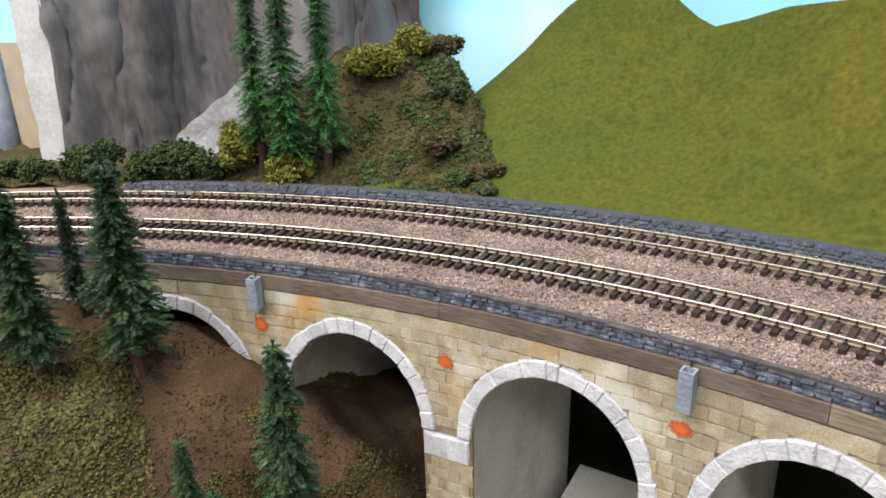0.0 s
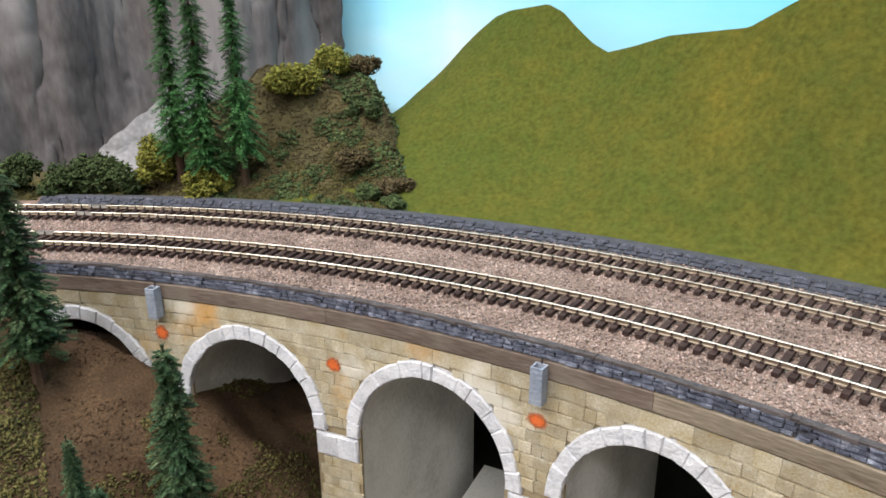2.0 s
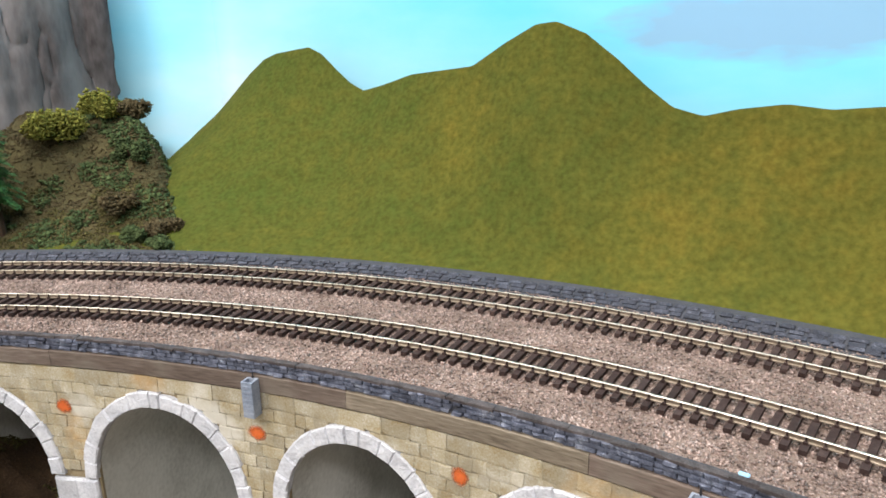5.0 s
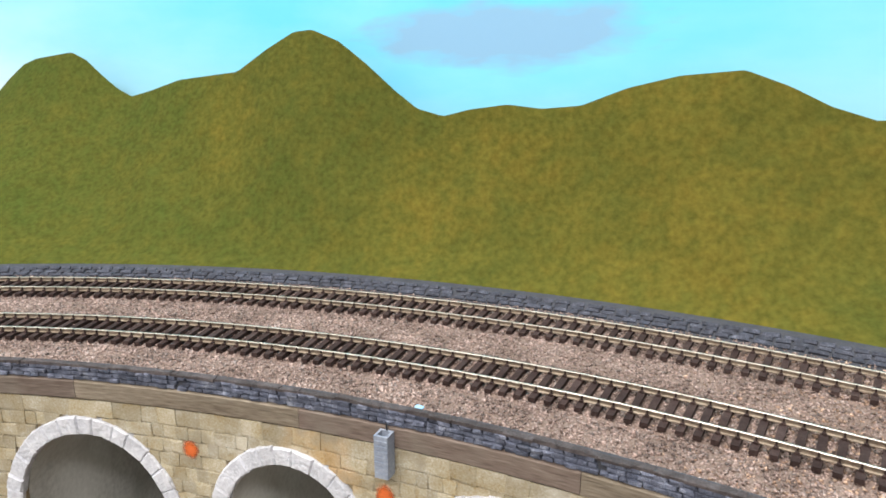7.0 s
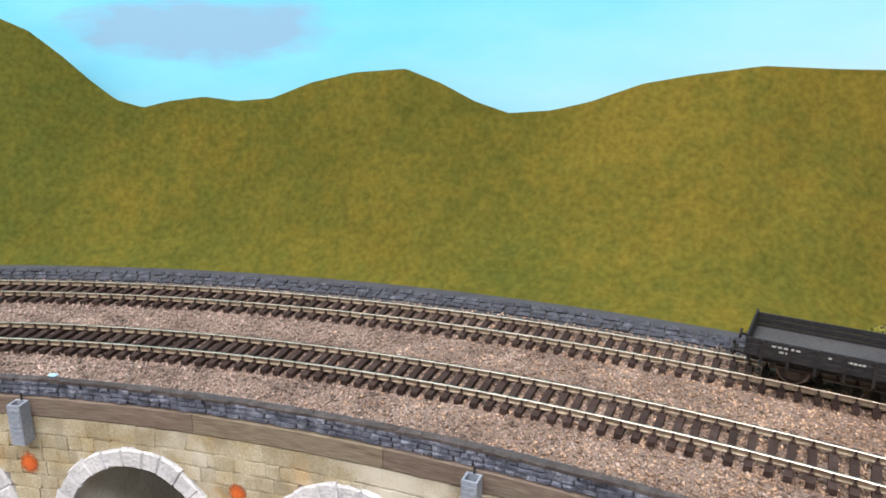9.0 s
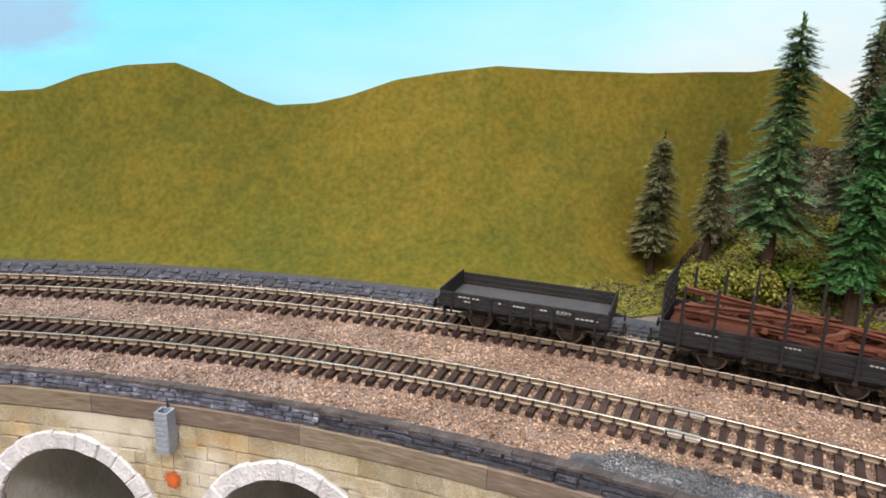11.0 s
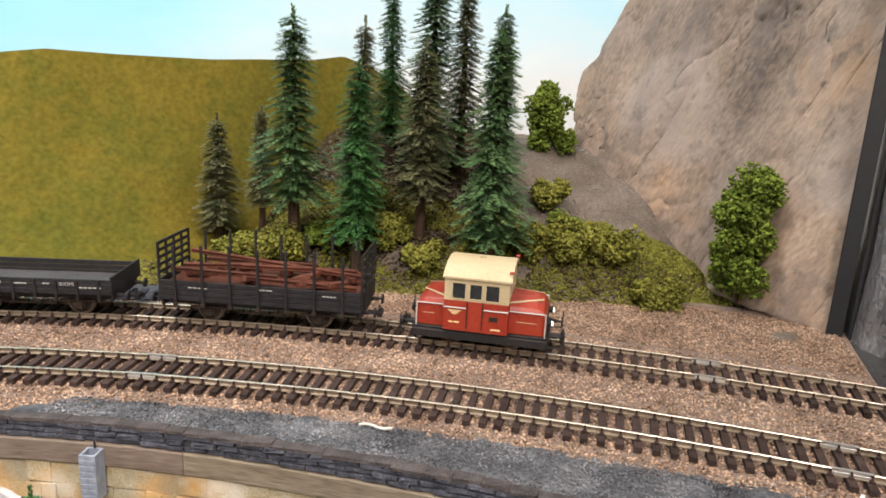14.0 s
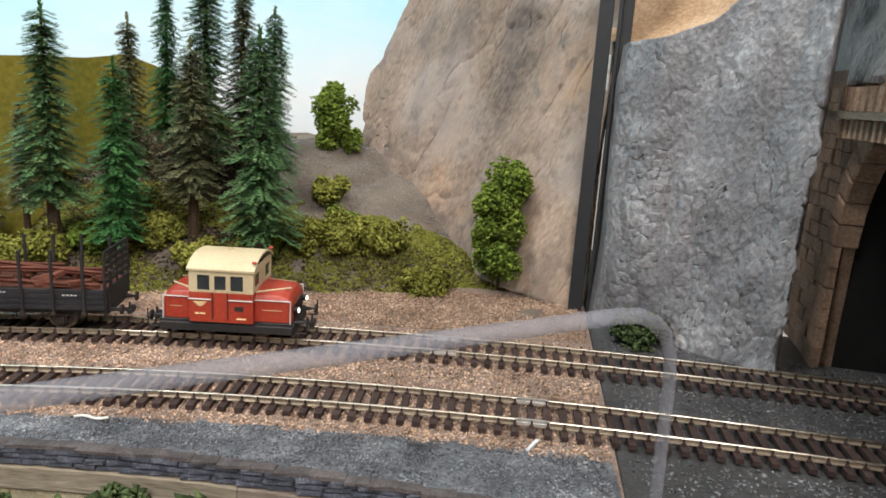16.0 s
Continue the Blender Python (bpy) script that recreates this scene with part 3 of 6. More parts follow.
def sweep_var(name, fn, s0, s1, material, ds=0.004):
    """Like sweep, with an outline that changes along the line."""
    n = max(2, int((s1 - s0) / ds) + 1)
    rows = [[at(s, o, z) for o, z in fn(s)] for s in np.linspace(s0, s1, n)]
    k = len(rows[0])
    v = [p for row in rows for p in row]
    f = [(i * k + j, i * k + (j + 1) % k, (i + 1) * k + (j + 1) % k, (i + 1) * k + j) for i in range(n - 1) for j in range(k)]
    f += [tuple(range(k - 1, -1, -1)), tuple((n - 1) * k + j for j in range(k))]
    return mesh(name, v, f, material)


thing("trackbed", "brown ballasted trackbed on the viaduct deck", "trackbed", kind="structure",
      data=sweep_var("trackbed", lambda s: [(face_o(s) + 0.0035, -0.0046), (0.10 + 0.06 * np.clip((s - 0.15) / 0.1, 0, 1), -0.0046), (0.10 + 0.06 * np.clip((s - 0.15) / 0.1, 0, 1), -0.0072), (face_o(s) + 0.0035, -0.0072)], S0, JOINT - 0.0003, M["bed"]))
thing("trackbed_dark", "dark grey plastered trackbed by the tunnel", "trackbed", kind="structure",
      data=sweep("trackbed_dark", [(-0.12, -0.0050), (0.13, -0.0050), (0.13, -0.02), (-0.12, -0.02)], JOINT + 0.0003, S1, M["darkbed"]))

rng = np.random.default_rng(5)


def scatter(n, s0, s1, o0, o1, z, seed):
    r = np.random.default_rng(seed)
    s, o = r.uniform(s0, s1, n), r.uniform(o0, o1, n)
    return s, o, ats(s, o, z + r.normal(0, 0.00022, n))


s_, o_, c_ = scatter(165000, -0.74, JOINT - 0.002, -0.0555, 0.080, -0.0045, 11)
keep = (o_ > face_o(s_) + 0.0050) & ((s_ < 0.15) | (o_ > -0.0225 + 0.0015 * np.sin(s_ * 90) - 0.002 * np.random.default_rng(19).exponential(1, len(s_))))
warm = np.random.default_rng(17).uniform(0, 1, len(s_)) < np.clip((s_ + 0.10) / 0.25, 0, 0.92)
thing("ballast", "loose pinkish ballast grains between the rails", "ballast", kind="stuff", data=grains("ballast", c_[keep & ~warm], 0.00060, M["ballast"], 12, 0.8, 0.35, True))
thing("ballast", "loose orange-brown ballast grains between the rails", "ballast", kind="stuff", data=grains("ballast", c_[keep & warm], 0.00060, M["ballastw"], 18, 0.8, 0.35, True))
s_, o_, c_ = scatter(26000, 0.20, JOINT - 0.002, 0.084, 0.15, -0.0044, 13)
thing("ballast_verge", "fine brown ballast verge beside the line", "ballast", kind="stuff", data=grains("ballast_verge", c_, 0.00055, M["ballastw"], 14, 0.7, 0.35, True))
s_, o_, c_ = scatter(20000, JOINT + 0.004, 0.70, -0.075, 0.09, -0.0049, 15)
keep = (np.abs(o_ - SEP / 2) < 0.015) | (np.abs(o_ + 0.026) < 0.011) | (o_ > 0.072)
thing("dark_ballast", "glittering dark grey stone ballast by the tunnel", "ballast", kind="stuff", data=grains("dark_ballast", c_[keep], 0.00055, M["darkstone"], 16, 0.7))

# ---- tracks ----
RAIL = [(-0.00045, -0.00022), (-0.00032, -0.00006), (-0.00012, 0), (0.00012, 0), (0.00032, -0.00006), (0.00045, -0.00022), (0.00045, -0.0006), (0.0002, -0.0008), (0.0002, -0.0016), (0.0009, -0.0019), (0.0009, -0.0022), (-0.0009, -0.0022), (-0.0009, -0.0019), (-0.0002, -0.0016), (-0.0002, -0.0008), (-0.00045, -0.0006)]


def sleeper_data():
    s = Solid()
    s.box(-0.00125, 0.00125, -0.0137, 0.0137, -0.0040, -0.0023)
    for y in (-GAUGE / 2, GAUGE / 2):
        for side in (-1, 1):
            s.box(-0.0007, 0.0007, y + side * 0.0012 - 0.0005, y + side * 0.0012 + 0.0005, -0.0023, -0.0015)
            s.box(-0.00032, 0.00032, y + side * 0.0007 - 0.00022, y + side * 0.0007 + 0.00022, -0.0015, -0.0002)
    return s.mesh("sleeper", M["sleeper"])


sleeper_mesh = sleeper_data()
PITCH = 0.0055


def track(label, o, s0, s1, joints):
    t = thing("railway_track", label, "railway track", group="viaduct tracks")
    for side in (-1, 1):
        me = sweep("rail", [(o + side * GAUGE / 2 + a, b) for a, b in RAIL], s0, s1, M["rail"], 0.006)
        me.materials.append(M["railside"])
        me.polygons.foreach_set("material_index", [0 if (i % len(RAIL)) < 6 or (i % len(RAIL)) == 15 else 1 for i in range(len(me.polygons))])
        rail = part("rail", me, t)
        for j in joints:
            q = Solid().box(-0.0055, 0.0055, -0.0007, 0.0007, -0.0021, -0.0010).box(-0.0055, 0.0055, -0.00046, 0.00046, -0.0010, 0.00004)
            part("rail_joiner", q.mesh("rail_joiner", M["joiner"]), rail, "bright metal rail joiner", stand(j, o + side * GAUGE / 2))
    n = int((0.60 + 0.78) / PITCH)
    r = np.random.default_rng(int(o * 1000) + 3)
    for i in range(n):
        part("sleeper", sleeper_mesh, t, "", stand(-0.78 + i * PITCH + r.normal(0, 0.00012), o, 0, r.normal(0, 0.5)))
    return t


track("near double-rail track with dark brown sleepers", 0.0, -0.84, 0.62, (-0.653, 0.160, 0.392))
track("far double-rail track with dark brown sleepers", SEP, -0.84, 0.66, (-0.655, 0.357))

# ---- viaduct: piers and openings ----
PIERS = [-0.638, -0.5405, -0.4437, -0.3445, -0.2525, -0.1715, -0.0905, -0.005, 0.0835, 0.1690]
DROP = [0.004, 0.004, 0.003, 0.003, 0.004, 0.0045, 0.004, 0.003, 0.003]
PIER_W = 0.0245
viaduct = thing("viaduct", "curved sandstone model viaduct with white-rimmed arches", "viaduct")
ARCHES = []
for a, b, low in zip(PIERS, PIERS[1:], DROP):
    r = (b - a - PIER_W) / 2
    ARCHES.append(((a + b) / 2, r, -0.0160 - low - r))      # middle, radius, springing height


def viaduct_body():
    """Deck, piers and vaults as one plastered body."""
    prof = [(s, -0.30) for s in np.arange(-0.86, PIERS[0], 0.012)]
    for c, r, zs in ARCHES:
        prof.append((c - r, -0.30))
        prof += [(c - r * math.cos(math.pi * i / 28), zs + r * math.sin(math.pi * i / 28)) for i in range(29)]
        prof.append((c + r, -0.30))
    prof += [(s, -0.30) for s in np.arange(PIERS[-1] + PIER_W, 0.46, 0.012)]
    k = len(prof)
    v = []
    for s, z in prof:
        fo = float(face_o(s)) + 0.0015
        v += [at(s, fo, z), at(s, 0.068, z), at(s, fo, -0.0065), at(s, 0.068, -0.0065)]
    f = []
    for i in range(k - 1):
        a, b = 4 * i, 4 * i + 4
        f += [(a, b, b + 1, a + 1)]
        if abs(prof[i][0] - prof[i + 1][0]) > 1e-7:
            f += [(a + 2, b + 2, b, a), (a + 1, b + 1, b + 3, a + 3), (a + 3, b + 3, b + 2, a + 2)]
    return mesh("body", v, f, M["vault"])


part("body", viaduct_body(), viaduct, "grey plaster vaults and pier sides")


def front_wall():
    """The mortar face with the arched openings cut out."""
    v, f = [], []
    ss = np.arange(-0.70, 0.408, 0.0012)
    for s in ss:
        lo = -0.20
        for c, r, zs in ARCHES:
            if abs(s - c) < r - 0.0002:
                lo = zs + math.sqrt(max(0, (r + 0.002) ** 2 - (s - c) ** 2))
        lo = min(lo, -0.0075)
        fo = float(face_o(s))
        v += [at(s, fo, -0.0055), at(s, fo, lo), at(s, fo + 0.0014, -0.0055), at(s, fo + 0.0014, lo)]
    for i in range(len(ss) - 1):
        a, b = 4 * i, 4 * i + 4
        f += [(a, a + 1, b + 1, b), (a + 1, a + 3, b + 3, b + 1), (a, b, b + 2, a + 2)]
    return mesh("wall_face", v, f, M["mortar"])


part("wall_face", front_wall(), viaduct)

# white ring stones
ring_rng = np.random.default_rng(21)
for c, r, zs in ARCHES:
    count = 15 if r > 0.033 else 13
    cut = np.linspace(0, math.pi, count + 1) + np.r_[0, ring_rng.normal(0, 0.022, count - 1), 0]
    for a, b in zip(cut, cut[1:]):
        a, b = a + 0.0010, b - 0.0010
        ro = r + 0.0066 + ring_rng.normal(0, 0.0003)
        v = []
        for depth, inset in ((0.0006, 0.0), (-0.0016, 0.0), (-0.0020 - abs(ring_rng.normal(0, 0.0003)), 0.0005)):
            for ang, rad in ((a, r), ((a + b) / 2, r), (b, r), (b, ro), ((a + b) / 2, ro + 0.0001), (a, ro)):
                ang2 = ang + (inset / r) * (1 if ang == a else -1 if ang == b else 0)
                rad2 = rad + inset * (1 if rad == r else -1) + ring_rng.normal(0, 0.00014)
                s = c - rad2 * math.cos(ang2)
                v.append(at(s, float(face_o(s)) + depth, zs + rad2 * math.sin(ang2)))
        f = [tuple(range(5, -1, -1)), tuple(range(12, 18))]
        for k in (0, 6):
            f += [(k + i, k + (i + 1) % 6, k + 6 + (i + 1) % 6, k + 6 + i) for i in range(6)]
        part("ring_stone", Solid().add(v, f).mesh("ring_stone", M["white"]), viaduct)

# white impost blocks on the pier heads
for p_i, p in enumerate(PIERS[1:-1]):
    zs = min(ARCHES[p_i][2], ARCHES[p_i + 1][2])
    w = PIER_W - 0.0026
    for side in (-1, 1):
        part("impost_stone", block("impost_stone", w / 2 - 0.0003, 0.0020, 0.0110, 0.0007, M["white"], p_i * 2 + side + 50), viaduct, "",
             stand(p + side * w / 4, float(face_o(p)), zs - 0.0068))

# ashlar facing in courses
bricks = [block("ashlar", 1, 1, 1, 0.10, M["sand"], 70 + i, 0.25) for i in range(8)]
br = np.random.default_rng(31)
placed = 0
far_blocks = Solid()
COURSE = 0.0052
for row in range(18):
    high = 0.0068 if row == 0 else COURSE
    z = -0.0054 - high / 2 if row == 0 else -0.0122 - COURSE * (row - 0.5)
    s = -0.690 + br.uniform(0, 0.006)
    while s < 0.40:
        ln = br.uniform(0.0075, 0.0125) if row == 0 else br.uniform(0.0040, 0.0068)
        mid = s + ln / 2
        s += ln
        free = True
        for c, r, zs in ARCHES:
            if z > zs:
                if math.hypot(mid - c, z - zs) < r + 0.0052:
                    free = False
            elif abs(mid - c) < r + ln / 2 - 0.0006:
                free = False
        for i, p in enumerate(PIERS[1:-1]):
            zi = min(ARCHES[i][2], ARCHES[i + 1][2]) - 0.0068
            if abs(mid - p) < PIER_W / 2 + 0.002 and abs(z - zi) < 0.0078:
                free = False
        if not free:
            continue
        m = stand(mid, float(face_o(mid)) + 0.0002, z) @ Matrix.Diagonal((ln - 0.00035, 0.0009 + br.uniform(0, 0.0006), high - 0.0004, 1))
        if placed < 300 and -0.30 < mid < 0.06 and z > -0.045:
            part("ashlar", bricks[int(br.integers(8))], viaduct, "", m)
            placed += 1
        else:
            src = bricks[int(br.integers(8))]
            far_blocks.add([v.co for v in src.vertices], [tuple(p.vertices) for p in src.polygons], m)
ob = part("ashlar_facing", far_blocks.mesh("ashlar_facing", M["sandj"]), viaduct, "sandstone ashlar facing")
tagged(ob, kind="stuff")

# timber band under the parapet
PLANKS = [(-0.70, -0.545, "wood"), (-0.545, -0.445, "wood"), (-0.445, -0.30, "wood"), (-0.30, -0.205, "greywood"), (-0.205, -0.105, "wood"), (-0.105, -0.035, "greywood"), (-0.035, 0.045, "wood"), (0.045, 0.11, "greywood"), (0.11, 0.20, "wood"), (0.20, 0.31, "greywood"), (0.31, 0.408, "wood")]
for a, b, kind in PLANKS:
    part("timber_band", sweep_var("timber_band", lambda s: [(face_o(s) + 0.004, 0.0019), (face_o(s) - 0.0017, 0.0019), (face_o(s) - 0.0021, 0.0015), (face_o(s) - 0.0021, -0.0046), (face_o(s) - 0.0016, -0.0051), (face_o(s) + 0.004, -0.0051)], a + 0.0001, b - 0.0001, M[kind], 0.003), viaduct, "weathered timber band")

# ---- near parapet of blue-grey stone ----
stones = [block("stone", 1, 1, 1, 0.15, M["parapet"], 90 + i, 0.28) for i in range(10)]
fstones = [block("stone", 1, 1, 1, 0.14, M["slate"], 130 + i, 0.22) for i in range(6)]
caps = [block("coping_stone", 1, 1, 1, 0.12, M["coping"], 110 + i, 0.12) for i in range(5)]
pr = np.random.default_rng(41)
SECTIONS = [(-0.70, -0.53), (-0.53, -0.43), (-0.43, -0.255), (-0.255, -0.10), (-0.10, 0.052), (0.052, 0.20), (0.20, 0.405)]
for a, b in SECTIONS:
    wall = thing("parapet_wall", "low blue-grey stone parapet with worn coping", "parapet", group="near parapet sections")
    part("core", sweep_var("core", lambda s: [(face_o(s) + 0.0028, 0.0071), (face_o(s) - 0.0003, 0.0071), (face_o(s) - 0.0003, 0.0018), (face_o(s) + 0.0028, -0.0050)], a, b, M["joint"], 0.004), wall)
    rows = 3
    high = 0.0051 / rows
    for row in range(rows):
        s = a + (0.0022 if row % 2 else 0.0)
        while s < b - 0.002:
            ln = min(float(pr.uniform(0.0028, 0.0044)) * (2.2 if a > 0.04 else 1.0), b - s)
            m = stand(s + ln / 2, float(face_o(s + ln / 2)) - 0.0001, 0.0020 + high * (row + 0.5)) @ pose(0, 0, 0, pr.normal(-3, 3), pr.normal(0, 1.5), pr.normal(0, 1.5)) @ Matrix.Diagonal((ln - 0.0005, 0.0010 + pr.uniform(0, 0.0009), high - 0.00035, 1))
            part("stone", (fstones if a > 0.04 else stones)[int(pr.integers(6))], wall, "", m)
            s += ln
    s = a
    deep = 0.0026 if a < 0.04 else 0.0036
    while s < b - 0.002:
        ln = min(float(pr.uniform(0.0065, 0.0100)), b - s)
        mid = s + ln / 2
        m = stand(mid, float(face_o(mid)) + 0.0002 + deep / 2 - 0.0018 + pr.normal(0, 0.00015), 0.0070) @ pose(0, 0, 0, -90 + pr.normal(0, 2.5), pr.normal(0, 1.2), pr.normal(0, 1.2)) @ Matrix.Diagonal((ln - 0.0005, 0.0008 + pr.uniform(0, 0.0005), deep, 1))
        part("coping_stone", caps[int(pr.integers(5))], wall, "", m)
        s += ln

# ---- far retaining wall ----
for a, b in ((-0.70, -0.45), (-0.45, -0.2), (-0.2, 0.0), (0.0, 0.192)):
    wall = thing("retaining_wall", "low sloping dark grey stone wall at the foot of the hill", "stone wall", group="far wall sections")
    part("core", sweep("core", [(0.0745, -0.0046), (0.0785, -0.0042), (0.0845, -0.0006), (0.0915, -0.0005), (0.0915, -0.0047)], a, b, M["joint"]), wall)
    for row in range(3):
        s = a + (0.002 if row % 2 else 0.0)
        while s < b - 0.002:
            ln = min(float(pr.uniform(0.0045, 0.0075)), b - s)
            f = (row + 0.5) / 3
            m = stand(s + ln / 2, 0.0785 + 0.0060 * f, -0.0042 + 0.0037 * f) @ pose(0, 0, 0, -58 + pr.normal(0, 3), pr.normal(0, 1.5), pr.normal(0, 1)) @ Matrix.Diagonal((ln - 0.0003, 0.0006 + pr.uniform(0, 0.0006), 0.0021, 1))
            part("stone", fstones[int(pr.integers(6))], wall, "", m)
            s += ln

# ---- sockets and orange marks on the piers ----
def socket_data():
    s = Solid()
    w, d, t = 0.0023, 0.0046, 0.0007
    s.box(-w, w, -d, -d + t, -0.0142, 0)
    s.box(-w, w, -t, 0, -0.0142, 0)
    s.box(-w, -w + t, -d + t, -t, -0.0142, 0)
    s.box(w - t, w, -d + t, -t, -0.0142, 0)
    s.box(-w + t, w - t, -d + t, -t, -0.0142, -0.006)
    for k in range(7):
        s.box(-w + 0.0004, w - 0.0004, -d - 0.00025, -d, -0.0132 + k * 0.0018, -0.0122 + k * 0.0018)
    return s.mesh("socket_body", M["bluebox"])


socket_mesh = socket_data()
pin_mesh = Solid().tube((0, -0.0004, -0.003), (0, -0.0004, 0.0022), 0.0003, 6).mesh("pin", M["blackmetal"])
for p in (-0.539, -0.3425, -0.1705, -0.0045, 0.1725):
    b = thing("post_socket", "blue-grey plastic post socket fixed to the pier", "socket", group="post sockets", m=stand(p, float(face_o(p)) - 0.0021, 0.0008))
    part("socket_body", socket_mesh, b)
    part("pin", pin_mesh, b, "thin dark pin")

for p, z, w, h in ((-0.540, -0.0225, 0.0030, 0.0032), (-0.443, -0.0232, 0.0030, 0.0028), (-0.344, -0.0228, 0.0035, 0.0026), (-0.2525, -0.0200, 0.0026, 0.0030), (-0.1725, -0.0232, 0.0028, 0.0034), (-0.090, -0.0245, 0.0026, 0.003), (-0.0055, -0.0262, 0.0027, 0.0030), (0.0825, -0.0272, 0.0033, 0.0030)):
    k = 44
    rim = [(1.45 * math.cos(2 * math.pi * i / k), 1.45 * math.sin(2 * math.pi * i / k)) for i in range(k)]
    v = [(x, 0.0002, z2) for x, z2 in rim] + [(x, -0.0001, z2) for x, z2 in rim]
    f = [tuple(range(k, 2 * k)), tuple(range(k - 1, -1, -1))] + [(i, (i + 1) % k, k + (i + 1) % k, k + i) for i in range(k)]
    thing("orange_mark", "bright orange paint mark on the sandstone pier", "paint mark", group="orange marks", data=Solid().add(v, f).mesh("orange_mark", M["orange"]), m=stand(p, float(face_o(p)) - 0.0015, z) @ Matrix.Diagonal((w, 1, h, 1)))

# boards added under the line; the shade there is put into their near-black colour
thing("backing_board", "added board closing the space under the deck, shade painted near black", "board", kind="structure", data=sweep("backing_board", [(0.115, -0.0075), (0.115, -0.42), (0.121, -0.42), (0.121, -0.0075)], -0.86, 0.46, M["dark"]))
thing("deck_underside", "underside of the deck with its shade painted near black", "board", kind="structure", data=sweep("deck_underside", [(0.069, -0.0078), (0.115, -0.0078), (0.115, -0.012), (0.069, -0.012)], -0.86, 0.41, M["dark"]))

def plaster_block():
    """A low base standing under the deck, its top level."""
    ss, k = np.linspace(-0.424, -0.345, 10), 4
    v = [at(s, o, z) for s in ss for o, z in ((-0.040, -0.150), (0.066, -0.150), (0.066, -0.215), (-0.040, -0.215))]
    f = [(i * k + j, i * k + (j + 1) % k, (i + 1) * k + (j + 1) % k, (i + 1) * k + j) for i in range(9) for j in range(k)]
    f += [(0, 1, 2, 3), (39, 38, 37, 36)]
    return Solid().add(v, f).mesh("plaster_block", M["vault"])


thing("plaster_block", "low grey plaster base under the viaduct deck", "block", data=plaster_block())

# ---- ground ----
def smooth(x):
    x = np.clip(x, 0, 1)
    return x * x * (3 - 2 * x)


def valley_z(s, o):
    """Ground below and before the viaduct."""
    a = np.interp(s, [-0.80, -0.66, -0.62, -0.58, -0.545, -0.52, -0.49, -0.45, -0.40, -0.34, 0.08, 0.13, 0.18, 0.22, 0.46], [-0.008, -0.015, -0.021, -0.030, -0.043, -0.058, -0.078, -0.112, -0.150, -0.170, -0.170, -0.10, -0.045, -0.022, -0.018])
    front = np.clip(-0.066 - o, 0, 0.3)
    back = np.clip(o + 0.055, 0, 0.2)
    return a - 0.22 * front * (1 - smooth((s - 0.05) / 0.1)) - 0.46 * back + 0.020 * np.exp(-((s + 0.478) / 0.022) ** 2 - ((o - 0.02) / 0.035) ** 2)


def ground_sheet(name, s0, s1, o0, o1, zf, nu, nv, material, lump=0.004, scale=45, seed=1.0):
    def fn(u, v):
        s, o = s0 + (s1 - s0) * u, o0 + (o1 - o0) * v
        p = ats(s, o, 0.0)
        p[:, 2] = zf(s, o)
        p[:, 2] += lump * noises(p, scale, seed, 4)
        return p
    return sheet(name, fn, nu, nv, material)


thing("valley_ground", "brown earth slope under and before the viaduct", "ground", kind="structure", data=ground_sheet("valley_ground", -0.80, 0.46, -0.30, 0.112, valley_z, 190, 70, M["brown"], 0.005, 40, 2.0))


def mound_left_z(s, o):
    up = smooth((o - 0.088) / 0.12) * smooth((-0.450 - 0.44 * (o - 0.09) - s) / 0.045)
    fall = (1 - 0.35 * smooth((-0.60 - s) / 0.04)) * (1 - 0.95 * smooth((-0.635 - s) / 0.05))
    return -0.012 + 0.008 * smooth((-0.45 - s) / 0.04) + 0.076 * up * fall


def toe_r(s):
    return np.interp(s, [0.16, 0.216, 0.276, 0.33, 0.37], [0.106, 0.111, 0.122, 0.136, 0.160])


def mound_right_z(s, o):
    toe = toe_r(s)
    on = smooth((s - 0.128) / 0.05) * (1 - 0.9 * smooth((s - 0.33) / 0.06))
    return -0.0062 + on * (0.022 * smooth((o - toe) / 0.022) + 0.050 * smooth((o - toe - 0.012) / 0.13))


thing("mound_left", "brown overgrown bank below the grey cliff", "ground", kind="structure", data=ground_sheet("mound_left", -0.86, -0.43, 0.0905, 0.33, mound_left_z, 90, 60, M["mossy"], 0.006, 40, 4.0))
thing("mound_right", "brown and mossy bank below the brown cliff", "ground", kind="structure", data=ground_sheet("mound_right", 0.05, 0.43, 0.0905, 0.34, mound_right_z, 90, 60, M["gravel"], 0.004, 40, 6.0))


def lumpy(zf, lump, seed):
    """The ground's height with its lumps, as the sheets have it."""
    def fn(s, o):
        s, o = np.atleast_1d(s), np.atleast_1d(o)
        p = ats(s, o, 0.0)
        p[:, 2] = zf(s, o)
        return p[:, 2] + lump * noises(p, 40, seed, 4)
    return fn


valley_g, left_g, right_g = lumpy(valley_z, 0.005, 2.0), lumpy(mound_left_z, 0.006, 4.0), lumpy(mound_right_z, 0.004, 6.0)


def turf(name, label, n, s0, s1, o0, o1, zf, size, material, seed, mask=None, flat=0.8):
    r = np.random.default_rng(seed)
    s, o = r.uniform(s0, s1, n), r.uniform(o0, o1, n)
    p = ats(s, o, 0.0)
    p[:, 2] = zf(s, o)
    lumps = noises(p, 30, seed * 1.7, 3)
    ok = lumps > -0.05 if mask is None else mask(s, o, lumps)
    p = p[ok]
    thing(name, label, "ground cover", kind="stuff", data=grains(name, p, size, material, seed, flat, 0.45, True))


